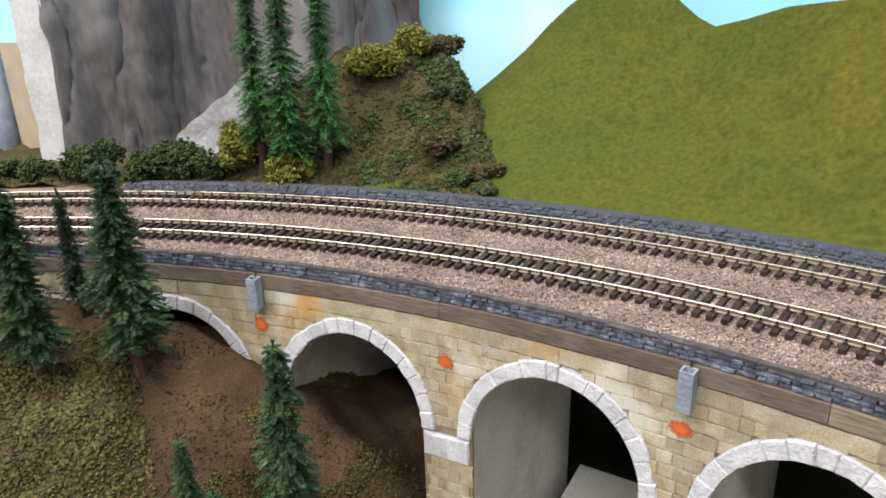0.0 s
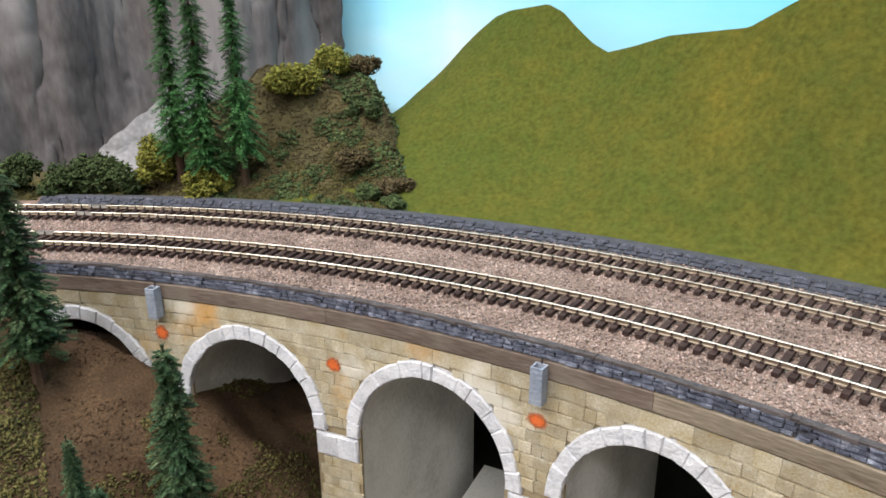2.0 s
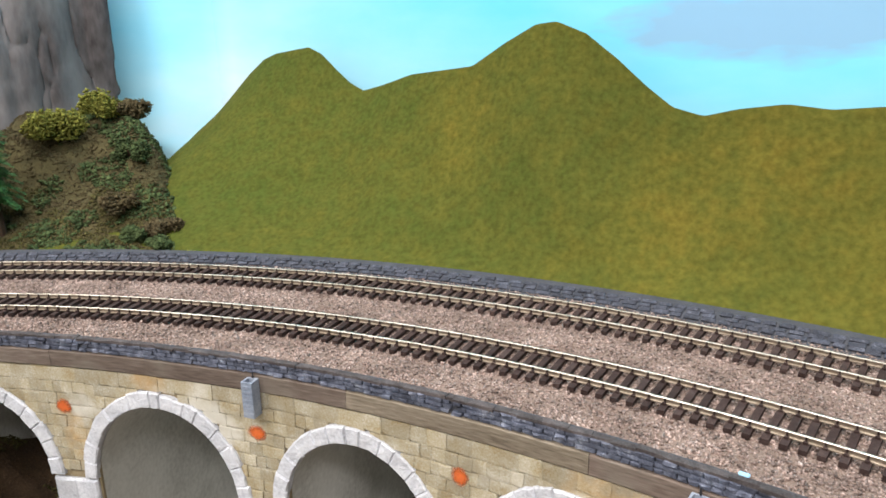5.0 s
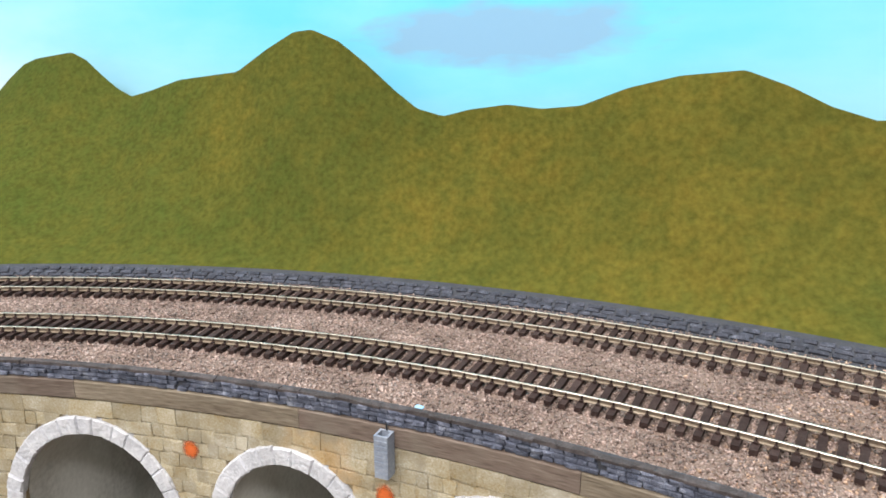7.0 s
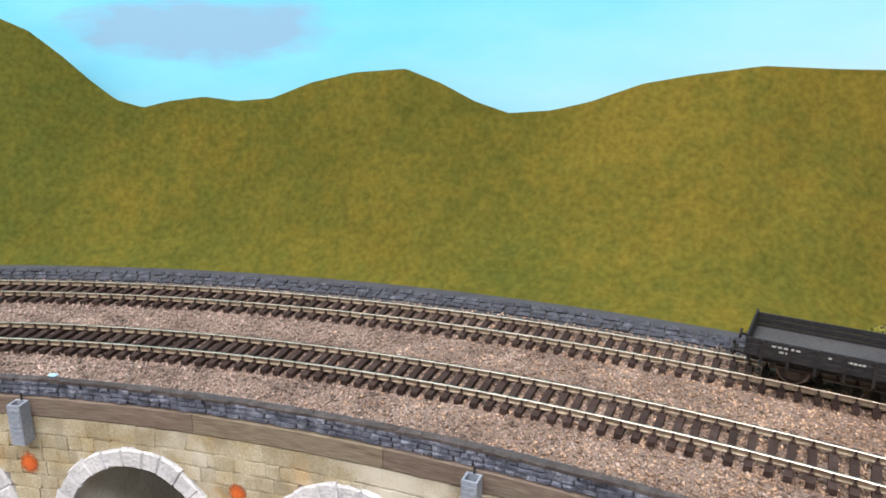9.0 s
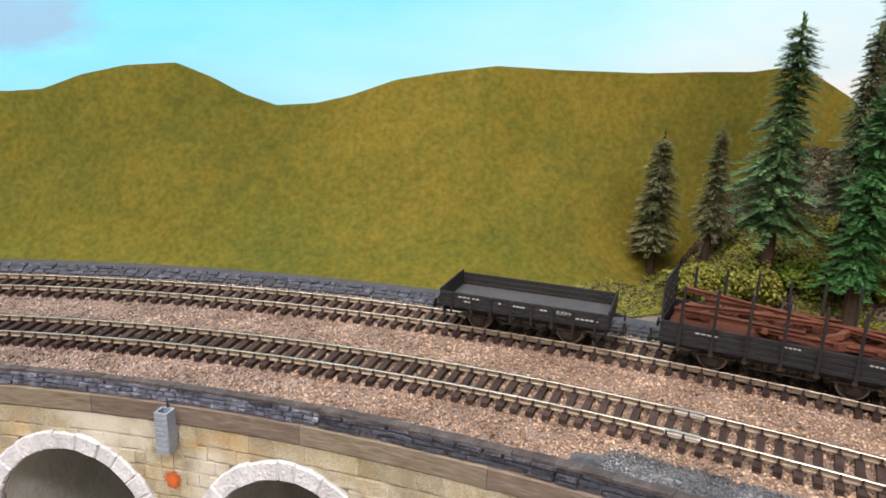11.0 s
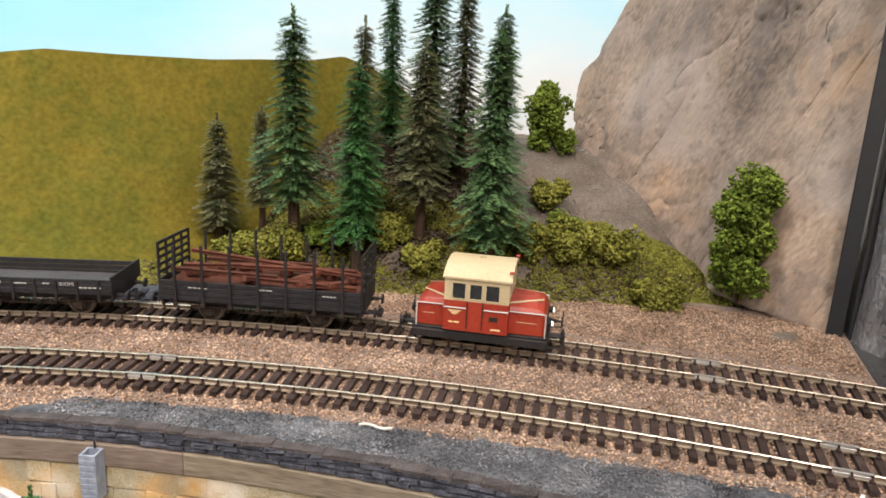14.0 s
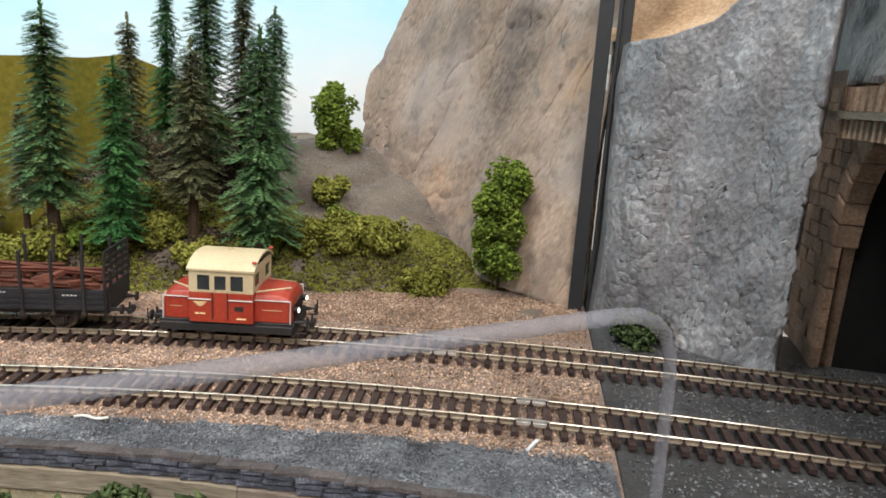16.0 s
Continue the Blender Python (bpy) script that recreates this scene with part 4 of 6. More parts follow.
turf("moss_cover", "yellow-green flock tufts on the valley slope", 66000, -0.80, -0.545, -0.27, -0.080, lambda s, o: valley_g(s, o) + 0.0004, 0.0008, M["meadow"], 61, lambda s, o, q: (o < -0.080 - 0.9 * (s + 0.60)) & (q > -0.5))
turf("earth_cover", "loose brown earth crumbs on the valley slope", 34000, -0.66, -0.38, -0.20, 0.06, lambda s, o: valley_g(s, o) + 0.0002, 0.0004, M["brown"], 62, lambda s, o, q: q > -0.35)
turf("valley_moss", "ochre moss patches inside the valley", 40000, -0.56, -0.38, -0.14, 0.06, lambda s, o: valley_g(s, o) + 0.0004, 0.0006, M["meadow"], 63, lambda s, o, q: (q > 0.02) & (s > -0.535))
turf("bank_moss_left", "mixed rust and green flock on the bank", 50000, -0.70, -0.455, 0.092, 0.30, lambda s, o: left_g(s, o) + 0.0004, 0.0006, M["bushr"], 64, lambda s, o, q: q > -0.9)
turf("fringe", "ochre flock along the seam of bank and hill", 9000, -0.474, -0.440, 0.091, 0.20, lambda s, o: left_g(s, o) + 0.0015, 0.0009, M["bushy"], 71, lambda s, o, q: q > -0.5)
turf("bank_dark_left", "dark olive flock on the bank", 30000, -0.66, -0.455, 0.092, 0.30, lambda s, o: left_g(s, o) + 0.0010, 0.0012, M["bushd"], 68, lambda s, o, q: q + 6 * (s + 0.53) > -0.05)
turf("bank_grass_left", "olive flock at the foot of the bank", 36000, -0.80, -0.465, 0.091, 0.145, lambda s, o: left_g(s, o) + 0.0005, 0.0007, M["meadow"], 65, lambda s, o, q: q > -0.2)
turf("bank_moss_right", "yellow-green flock on the bank", 64000, 0.09, 0.385, 0.112, 0.185, lambda s, o: right_g(s, o) + 0.0006, 0.0008, M["bushy"], 66, lambda s, o, q: (q > -0.3) & (o > toe_r(s) + 0.002))
turf("bank_earth_right", "brown crumbs between the trees", 24000, 0.08, 0.40, 0.14, 0.30, lambda s, o: right_g(s, o) + 0.0005, 0.0008, M["brown"], 67, lambda s, o, q: (q > -0.25) & ((s < 0.25) | (o < 0.165)))


turf("bank_dark_right", "dark brown-green flock under the firs", 40000, 0.10, 0.40, 0.112, 0.30, lambda s, o: right_g(s, o) + 0.0006, 0.0010, M["bushr"], 69, lambda s, o, q: (q > -0.6) & (o > toe_r(s) + 0.003) & ((s < 0.255) | (o < 0.15)))
turf("gravel_path", "grey-violet gravel path below the cliff", 24000, 0.255, 0.36, 0.165, 0.29, lambda s, o: right_g(s, o) + 0.0006, 0.00032, M["path"], 70, lambda s, o, q: q > -0.45, 0.4)


# ---- rock walls ----
M["ledge"] = mat("pale_plaster_rock", [(0.105, 0.102, 0.106), (0.18, 0.175, 0.180), (0.275, 0.268, 0.275)], 0.85, 300, 26, 0.4, 0.6, 0.0012)
M["plaster_end"] = mat("whitish_plaster_end", [(0.40, 0.40, 0.41), (0.53, 0.53, 0.545), (0.64, 0.64, 0.655)], 0.85, 400, 40, 0.45, 0.7, 0.0012)


def rock_wall(name, label, plan, zfoot, ztop, lean, nu, nv, material, folds, seed, grain=(0, 0, 1), knobs=(), calm=0.0):
    """An uneven sheet of rock over plan points, leaning back as it rises, closed behind."""
    px, py = np.array(plan, float).T
    d = np.r_[0, np.cumsum(np.hypot(np.diff(px), np.diff(py)))]
    d /= d[-1]
    def fn(u, v):
        x, y = np.interp(u, d, px), np.interp(u, d, py)
        e = 0.07
        tx, ty = np.interp(u + e, d, px) - np.interp(u - e, d, px), np.interp(u + e, d, py) - np.interp(u - e, d, py)
        tl = np.hypot(tx, ty) + 1e-9
        nx, ny = -ty / tl, tx / tl
        z0, z1 = np.interp(u, *np.array(zfoot).T), np.interp(u, *np.array(ztop).T)
        z = z0 + (z1 - z0) * v
        out = lean * (z - z0)
        p = np.stack([x + nx * out, y + ny * out, z], -1)
        along = np.array(grain) / np.linalg.norm(grain)
        q = p - (1 - folds[2]) * (p @ along)[:, None] * along
        rough = np.clip(0.35 + 1.8 * noises(p, folds[1] * 0.6, seed + 3, 2), 0, 1)
        crack = np.clip(1 - np.abs(noises(q, folds[1] * 1.6, seed + 5, 4)) / 0.07, 0, 1)
        w = folds[0] * noises(q, folds[1], seed, 3) + folds[3] * folds[0] * rough * (0.25 - np.abs(noises(p, folds[1] * 2.4, seed + 5, 5))) + folds[4] * folds[0] * crack
        for u0, u1, za, zb, deep in knobs:
            on = smooth((u - u0) / 0.05) * smooth((u1 - u) / 0.05) * smooth((z - za) / 0.012) * smooth((zb - z) / 0.016)
            pq = p * np.array((1, 1, 0.4))
            w = w + deep * on * (0.25 * noises(p, 300, seed + 9, 2) - 0.8 * np.abs(noises(pq, 80, seed + 4, 3)) + 1.6 * noises(pq, 60, seed + 2, 2))
        w = w * (1 - calm * smooth((v - 0.88) / 0.08))
        p[:, 0] += nx * w
        p[:, 1] += ny * w
        return p
    me = sheet(name, fn, nu, nv, material)
    ob = thing(name, label, "rock face", kind="structure", data=me)
    md = ob.modifiers.new("thickness", "SOLIDIFY")
    md.thickness, md.offset = 0.006, 1.0
    return ob


rock_wall("cliff_grey", "tall grey plaster cliff with vertical folds", [at(a, b)[:2] for a, b in ((-0.7675, 0.165), (-0.760, 0.167), (-0.725, 0.195), (-0.69, 0.218), (-0.64, 0.238), (-0.605, 0.254), (-0.5725, 0.268))], [(0, -0.02), (1, 0.01)], [(0, 0.34), (0.75, 0.32), (1, 0.27)], 0.06, 150, 90, M["rockl"], (0.030, 15, 0.16, 0.10, 0.08), 3.3)
rock_wall("cliff_ledge", "pale grey plaster ledge at the foot of the cliff", [(-0.588, 0.380), (-0.560, 0.389), (-0.53, 0.405), (-0.49, 0.45), (-0.46, 0.50)], [(0, -0.012), (1, -0.012)], [(0, 0.010), (0.18, 0.036), (0.36, 0.058), (0.7, 0.062), (1, 0.045)], 0.75, 70, 34, M["ledge"], (0.008, 30, 0.6, 0.25, 0.1), 8.1)
rock_wall("cliff_brown", "brown and pink plaster cliff leaning back", [(0.578, 0.066), (0.566, 0.045), (0.552, 0.0), (0.536, -0.05), (0.519, -0.114), (0.5185, -0.1235)], [(0, 0.045), (0.35, 0.02), (0.6, 0.0), (1, -0.008)], [(0, 0.112), (0.06, 0.123), (0.14, 0.155), (0.3, 0.218), (0.5, 0.285), (1, 0.34)], 0.18, 170, 150, M["rockr"], (0.0085, 19, 0.20, 0.34, 0.10), 12.4, (0.05, -0.45, 0.85))
rock_wall("cliff_dark", "rough dark grey rock wall beside the tunnel", [(0.5235, -0.1368), (0.511, -0.144), (0.504, -0.160), (0.503, -0.185), (0.497, -0.208), (0.4925, -0.2275)], [(0, -0.012), (1, -0.012)], [(0, 0.131), (0.3, 0.134), (0.5, 0.141), (0.62, 0.151), (0.76, 0.19), (1, 0.30)], 0.02, 170, 230, M["rockg"], (0.0060, 18, 0.35, 0.0, 0.14), 17.2,
          knobs=((0.20, 0.42, -0.02, 0.100, 0.0019), (0.46, 0.72, -0.02, 0.085, 0.0015), (0.74, 1.05, -0.02, 0.105, 0.0018)), calm=0.8)


def terrace(u, v):
    x, y = 0.524 + 0.19 * v, -0.1235 + 0.03 * v - 0.11 * u
    z = 0.133 + 0.05 * u ** 2.2 + 0.10 * v
    p = np.stack([x, y, z], -1)
    p[:, 2] += 0.004 * noises(p, 40, 3.0, 3)
    return p


M["ochre"] = mat("ochre_sand", [(0.24, 0.15, 0.085), (0.46, 0.30, 0.18), (0.62, 0.46, 0.32)], 0.95, 500, 45, 0.5, 0.6, 0.0008)
ob = thing("terrace", "ochre sandy terrace above the dark rock", "ground", kind="structure", data=sheet("terrace", terrace, 40, 30, M["ochre"]))

# pale plaster edge of the left cliff and the board behind
edge = Solid()
ea, eb, ec, ed = at(-0.7819, 0.160)[:2], at(-0.7650, 0.161)[:2], at(-0.7650, 0.19)[:2], at(-0.7755, 0.19)[:2]
for k in range(30):
    z0, z1 = -0.02 + k * 0.012, -0.02 + (k + 1) * 0.012
    edge.add([(*p, z) for z in (z0, z1) for p in (ea, eb, ec, ed)], [(0, 1, 5, 4), (1, 2, 6, 5), (2, 3, 7, 6), (3, 0, 4, 7)])
me = edge.mesh("cliff_edge", M["plaster_end"])
bm = bmesh.new()
bm.from_mesh(me)
bmesh.ops.remove_doubles(bm, verts=bm.verts, dist=1e-5)
bmesh.ops.subdivide_edges(bm, edges=bm.edges, cuts=2, use_grid_fill=True)
for v in bm.verts:
    v.co += Vector((1, 0.6, 0.2)) * 0.0018 * noise.fractal(v.co * 45, 1.0, 2.0, 4)
bm.to_mesh(me)
bm.free()
thing("cliff_edge", "whitish plastered end of the grey cliff", "rock face", kind="structure", data=me)
thing("side_board", "beige board standing behind the cliff end", "board", kind="structure", data=upright([(-0.752, 0.357), (-0.690, 0.357)], 0, -0.05, 0.084, 0.006).mesh("side_board", M["board"]))
thing("side_rail", "grey rounded rail of the next layout board", "board", kind="structure", data=Solid().tube((-0.760, 0.352, -0.05), (-0.764, 0.354, 0.088), 0.009, 14).mesh("side_rail", M["bluebox"], smooth=True))

# ---- black angle post between the two boards ----
post = thing("angle_post", "black metal angle post between the rock walls", "post")
part("flange", Solid().box(-0.0052, 0.0018, -0.001, 0.001, -0.012, 0.34).mesh("flange", M["blackmetal"], 0.0003), post, "", pose(0.5155, -0.1280, 0, 0, 0, -76))
part("web", Solid().box(-0.001, 0.001, 0.0, 0.04, -0.012, 0.34).mesh("web", M["blackmetal"], 0.0003), post, "", pose(0.5175, -0.1328, 0, 0, 0, -76))
part("side_flange", Solid().box(0.0052, 0.0112, 0.0030, 0.0048, -0.012, 0.34).mesh("side_flange", M["blackmetal"], 0.0003), post, "", pose(0.5155, -0.1280, 0, 0, 0, -76))
M["batten"] = mat("pale_batten", [(0.62, 0.60, 0.57), (0.76, 0.75, 0.73), (0.42, 0.24, 0.12), (0.80, 0.80, 0.79)], 0.7, 300, 28, 0.3, 0.2, 0.0004)
part("batten", Solid().box(-0.0010, 0.0010, -0.0024, 0.0024, -0.008, 0.128).mesh("batten", M["batten"], 0.0003), post, "pale rusty strip in the gap", pose(0.5355, -0.1232, 0))

# ---- tunnel portal ----
TS, TC, TR, TZ = 0.512, 0.028, 0.060, 0.050
portal = thing("tunnel_portal", "brown stone double-track tunnel portal", "tunnel portal")
tr_ = np.random.default_rng(81)


def radial(a0, a1, r0, r1, s, depth, name):
    v = []
    for d, ins in ((0.006, 0.0), (-depth + 0.0008, 0.0), (-depth, 0.0009)):
        for a, r in ((a0, r0), ((a0 + a1) / 2, r0), (a1, r0), (a1, r1), ((a0 + a1) / 2, r1), (a0, r1)):
            a2 = a + (ins / r0) * (1 if a == a0 else -1 if a == a1 else 0)
            r2 = r + ins * (1 if r == r0 else -1) + tr_.normal(0, 0.0002)
            v.append(at(s + d, TC + r2 * math.cos(a2), TZ + r2 * math.sin(a2)))
    f = [tuple(range(5, -1, -1)), tuple(range(12, 18))]
    for k in (0, 6):
        f += [(k + i, k + (i + 1) % 6, k + 6 + (i + 1) % 6, k + 6 + i) for i in range(6)]
    return Solid().add(v, f).mesh(name, M["tstone"])


for i in range(19):
    a = math.pi * i / 19
    part("ring_stone", radial(a + 0.006, a + math.pi / 19 - 0.006, TR, TR + 0.011, TS, 0.0035, "ring_stone"), portal)
jambs = [block("jamb_stone", 1, 1, 1, 0.08, M["tstone"], 140 + i, 0.3) for i in range(5)]
for side in (-1, 1):
    for k in range(6):
        w = 0.012 if k % 2 else 0.015
        m = stand(TS, TC + side * (TR + w / 2), -0.005 + 0.0092 * (k + 0.5)) @ pose(0, 0, 0, 0, 0, -90) @ Matrix.Diagonal((w, 0.0035, 0.0088, 1))
        part("jamb_stone", jambs[k % 5], portal, "", m)
for row in range(18):
    z = -0.002 + row * 0.0068
    o = 0.045
    while o < 0.135:
        w = float(tr_.uniform(0.008, 0.015))
        mid = o + w / 2
        o += w
        rr = math.hypot(mid - TC, max(0, z - TZ))
        if rr < TR + 0.012 or (z < TZ and abs(mid - TC) < TR + 0.014):
            continue
        m = stand(TS + 0.001, mid, z) @ pose(0, 0, 0, 0, 0, -90) @ Matrix.Diagonal((w - 0.0005, 0.002 + tr_.uniform(0, 0.0012), 0.0064, 1))
        part("wall_stone", jambs[int(tr_.integers(5))], portal, "", m)


def portal_wall():
    """The wall behind the facing stones, with the opening left out."""
    v, f = [], []
    os_ = np.linspace(-0.10, 0.16, 105)
    for o in os_:
        lo = -0.006
        if abs(o - TC) < TR + 0.003:
            lo = TZ + math.sqrt(max(0, (TR + 0.003) ** 2 - (o - TC) ** 2))
        v += [at(TS + 0.0015, o, lo), at(TS + 0.0015, o, 0.125), at(TS + 0.006, o, lo), at(TS + 0.006, o, 0.125)]
    for i in range(len(os_) - 1):
        a, b = 4 * i, 4 * i + 4
        f += [(a, b, b + 1, a + 1), (a + 2, a + 3, b + 3, b + 2), (a, a + 2, b + 2, b), (a + 1, b + 1, b + 3, a + 3)]
    return mesh("core", v, f, M["tstone"])


part("core", portal_wall(), portal)


def lining(u, v):
    s = TS + 0.006 + 0.27 * u
    a = math.pi * np.clip((v - 0.2) / 0.6, 0, 1)
    low = np.where(v < 0.2, (0.2 - v) / 0.2, np.where(v > 0.8, (v - 0.8) / 0.2, 0.0))
    p = ats(s, TC + (TR + 0.004) * np.cos(a), 0.0)
    p[:, 2] = TZ + (TR + 0.004) * np.sin(a) - low * (TZ + 0.012)
    return p


# bore and added end wall: darkness comes from the near-black colour
thing("tunnel_lining", "tunnel bore with its darkness painted near black", "tunnel", kind="structure", data=sheet("tunnel_lining", lining, 20, 30, M["black"]))
thing("tunnel_end", "added end of the tunnel bore, darkness painted near black", "tunnel", kind="structure", data=mesh("tunnel_end", *box_data(0.40, 0.70, -0.53, -0.52, -0.05, 0.2), M["black"]))

# brick pillared bridge deck above the portal
bridge = thing("bridge_deck", "reddish brown parapet and joists above the portal", "bridge")
part("ledge", sweep("ledge", [(0.070, 0.1035), (0.070, 0.1065), (0.10, 0.1065), (0.10, 0.1035)], TS - 0.012, TS + 0.004, M["greywood"]), bridge, "pale ledge")
for k in range(9):
    part("joist", mesh("joist", *box_data(-0.0012, 0.0012, -0.0012, 0.0012, -0.0075, -0.0004), M["tstone"]), bridge, "", stand(TS - 0.0085, 0.040 + 0.0058 * k, 0.1035))
for k in range(7):
    part("pillar", mesh("pillar", *box_data(-0.0016, 0.0016, -0.0022, 0.0022, 0.0003, 0.0095), M["tstone"]), bridge, "", stand(TS - 0.0075, 0.046 + 0.0075 * k, 0.1065))
part("ledge", sweep("ledge", [(0.036, 0.1036), (0.036, 0.1064), (0.070, 0.1064), (0.070, 0.1036)], TS - 0.012, TS + 0.004, M["greywood"]), bridge, "pale ledge")
rock_wall("cliff_upper", "rough grey rock above the tunnel portal", [at(TS + 0.008, 0.21)[:2], at(TS + 0.008, 0.13)[:2], at(TS + 0.006, 0.09)[:2], at(TS + 0.006, 0.0)[:2], at(TS + 0.006, -0.12)[:2]], [(0, 0.118), (1, 0.118)], [(0, 0.30), (1, 0.30)], 0.12, 70, 50, M["rockg"], (0.006, 35, 0.7, 0.5, 0.0), 23.0)

# ---- grey plaster verge beside the near track towards the tunnel ----
def verge(u, v):
    s = 0.13 + (JOINT - 0.002 - 0.13) * u
    back = face_o(s) + 0.0034
    o = back + (-0.0205 - 0.0040 * (1 - smooth((s - 0.13) / 0.05)) + 0.0012 * np.sin(s * 90) + 0.0010 * np.sin(s * 310 + 1) + 0.0007 * np.sin(s * 760) - back) * v
    p = ats(s, o, 0.0)
    p[:, 2] = -0.0034 + 0.0050 * (1 - v) ** 1.5 + 0.0006 * noises(p, 160, 2.0, 4) - 0.0014 * smooth((v - 0.85) / 0.15)
    return p


M["verge"] = mat("blue_grey_plaster", [(0.026, 0.027, 0.033), (0.062, 0.064, 0.073), (0.120, 0.122, 0.134), (0.26, 0.262, 0.275)], 0.6, 620, 70, 0.45, 0.8, 0.0011)
thing("plaster_verge", "rough blue-grey plaster strip beside the ballast", "ground", kind="structure", data=sheet("plaster_verge", verge, 140, 12, M["verge"]))

grit = np.random.default_rng(57)
gs, gv = grit.uniform(0.14, JOINT - 0.004, 15000), grit.uniform(0.12, 1.0, 15000) ** 0.8
gp = ats(gs, face_o(gs) + 0.0034 + (-0.0205 - face_o(gs) - 0.0034) * gv, 0.0)
gp[:, 2] = -0.0034 + 0.0050 * (1 - gv) ** 1.5 + 0.0006 * noises(gp, 160, 2.0, 4) - 0.0010 * smooth((gv - 0.85) / 0.15) + 0.0001
M["grit"] = mat("blue_grey_grit", [(0.05, 0.05, 0.058), (0.13, 0.132, 0.145), (0.34, 0.34, 0.36)], 0.8, 1500, 45, 0.35, 0.3, 0.0003, vary="island", amount=0.5)
thing("verge_grit", "blue-grey grit strewn over the plaster strip", "grit", kind="stuff", data=grains("verge_grit", gp, 0.0004, M["grit"], 58, 0.6, 0.4, True))

# ---- fir trees ----
def spikes(name, base, way, length, width, material):
    """Many flat needle sprays as one mesh: places, directions, lengths."""
    n = len(base)
    way = way / np.linalg.norm(way, axis=1, keepdims=True)
    side = np.cross(way, np.array([0, 0, 1.0]))
    side /= np.linalg.norm(side, axis=1, keepdims=True) + 1e-9
    up = np.cross(side, way)
    L, Wd = length[:, None], width[:, None]
    pts = np.stack([base, base + way * L * 0.5 + side * Wd, base + way * L * 0.5 - side * Wd, base + way * L + up * Wd * 0.5], 1)
    fac = np.array([(0, 1, 3), (3, 2, 0)])
    f = (fac[None] + 4 * np.arange(n)[:, None, None]).reshape(-1, 3)
    me = bpy.data.meshes.new(name)
    me.vertices.add(4 * n)
    me.vertices.foreach_set("co", pts.reshape(-1).astype(np.float32))
    me.loops.add(3 * len(f))
    me.loops.foreach_set("vertex_index", f.reshape(-1).astype(np.int32))
    me.polygons.add(len(f))
    me.polygons.foreach_set("loop_start", np.arange(0, 3 * len(f), 3, dtype=np.int32))
    me.polygons.foreach_set("loop_total", np.full(len(f), 3, dtype=np.int32))
    me.materials.append(material)
    me.update(calc_edges=True)
    return me


def fir_crown(seed, material, slim=1.0, step=0.35):
    """A crown for a fir of height 1: whorls of drooping branches, each a fern-like frond of twigs, with waists between the lobes."""
    r = np.random.default_rng(seed)
    base, way, length, width = [], [], [], []
    waists = np.sort(r.uniform(0.22, 0.86, 4))
    lobes = r.uniform(0, 6.28, 3)

    def girth(z, a):
        g = (0.018 + 0.160 * slim * (1 - z) ** 0.62) * (1 - 0.30 * max(0.0, 1 - z / 0.26))
        g *= 1 - step * 0.42 * float(np.exp(-((z - waists) / 0.035) ** 2).max())
        return g * (1 + 0.10 * math.sin(a + lobes[0] + 9 * z) + 0.08 * math.sin(2 * a + lobes[1] - 14 * z))

    def add(p, d, ln, wd):
        base.append(p)
        way.append(d)
        length.append(ln)
        width.append(wd)

    z = 0.10
    while z < 0.95:
        taper = 1 - z
        n = int(r.integers(6, 9) + 5 * taper)
        turn = r.uniform(0, 6.28)
        for i in range(n):
            a = turn + 2 * np.pi * i / n + r.normal(0, 0.20)
            L = girth(z, a) * r.uniform(0.80, 1.14)
            out, side = np.array([math.cos(a), math.sin(a), 0]), np.array([-math.sin(a), math.cos(a), 0])
            z0, sag = z + r.normal(0, 0.006), r.uniform(0.30, 0.52) + 0.15 * taper
            k = int(9 + 80 * L)
            for q in range(k):
                t = 0.12 + 0.88 * (q + r.uniform(0, 0.8)) / k
                p = out * L * t + np.array([0, 0, z0 - sag * L * (t ** 1.25) + 0.12 * L * max(0, t - 0.75)])
                ln = (0.30 * L * (1 - 0.72 * t) + 0.011) * r.uniform(0.8, 1.2)
                for sd in (-1, 1):
                    add(p, out * 0.75 + side * sd * r.uniform(0.6, 1.1) + np.array([0, 0, -0.30 + r.normal(0, 0.14)]), ln, 0.0034 + 0.055 * ln * r.uniform(0.7, 1.2))
                if q % 2 == 0:
                    add(p, out + side * r.normal(0, 0.25) + np.array([0, 0, r.uniform(0.0, 0.5)]), 0.018 + 0.2 * ln, 0.0040)
            tip = out * L * 0.93 + np.array([0, 0, z0 - sag * L * 0.9])
            for q in range(3):
                add(tip, out + side * r.normal(0, 0.3) + np.array([0, 0, r.uniform(-0.45, 0.1)]), 0.018 + 0.04 * L, 0.0042)
        z += (0.021 + 0.026 * taper) * r.uniform(0.85, 1.15)
    for q in range(1300):
        z = 0.10 + 0.82 * r.uniform(0, 1) ** 1.3
        a = r.uniform(0, 6.28)
        out = np.array([math.cos(a), math.sin(a), 0])
        add(out * girth(z, a) * r.uniform(0.05, 0.55) + np.array([0, 0, z - 0.03]), out + np.array([r.normal(0, 0.5), r.normal(0, 0.5), r.normal(-0.4, 0.3)]), 0.035, 0.009)
    for q in range(40):
        add(np.array([0, 0, r.uniform(0.92, 0.985)]), np.array([r.normal(0, 0.5), r.normal(0, 0.5), 0.9]), 0.024, 0.0055)
    return spikes("crown", np.array(base), np.array(way), np.array(length), np.array(width), material)


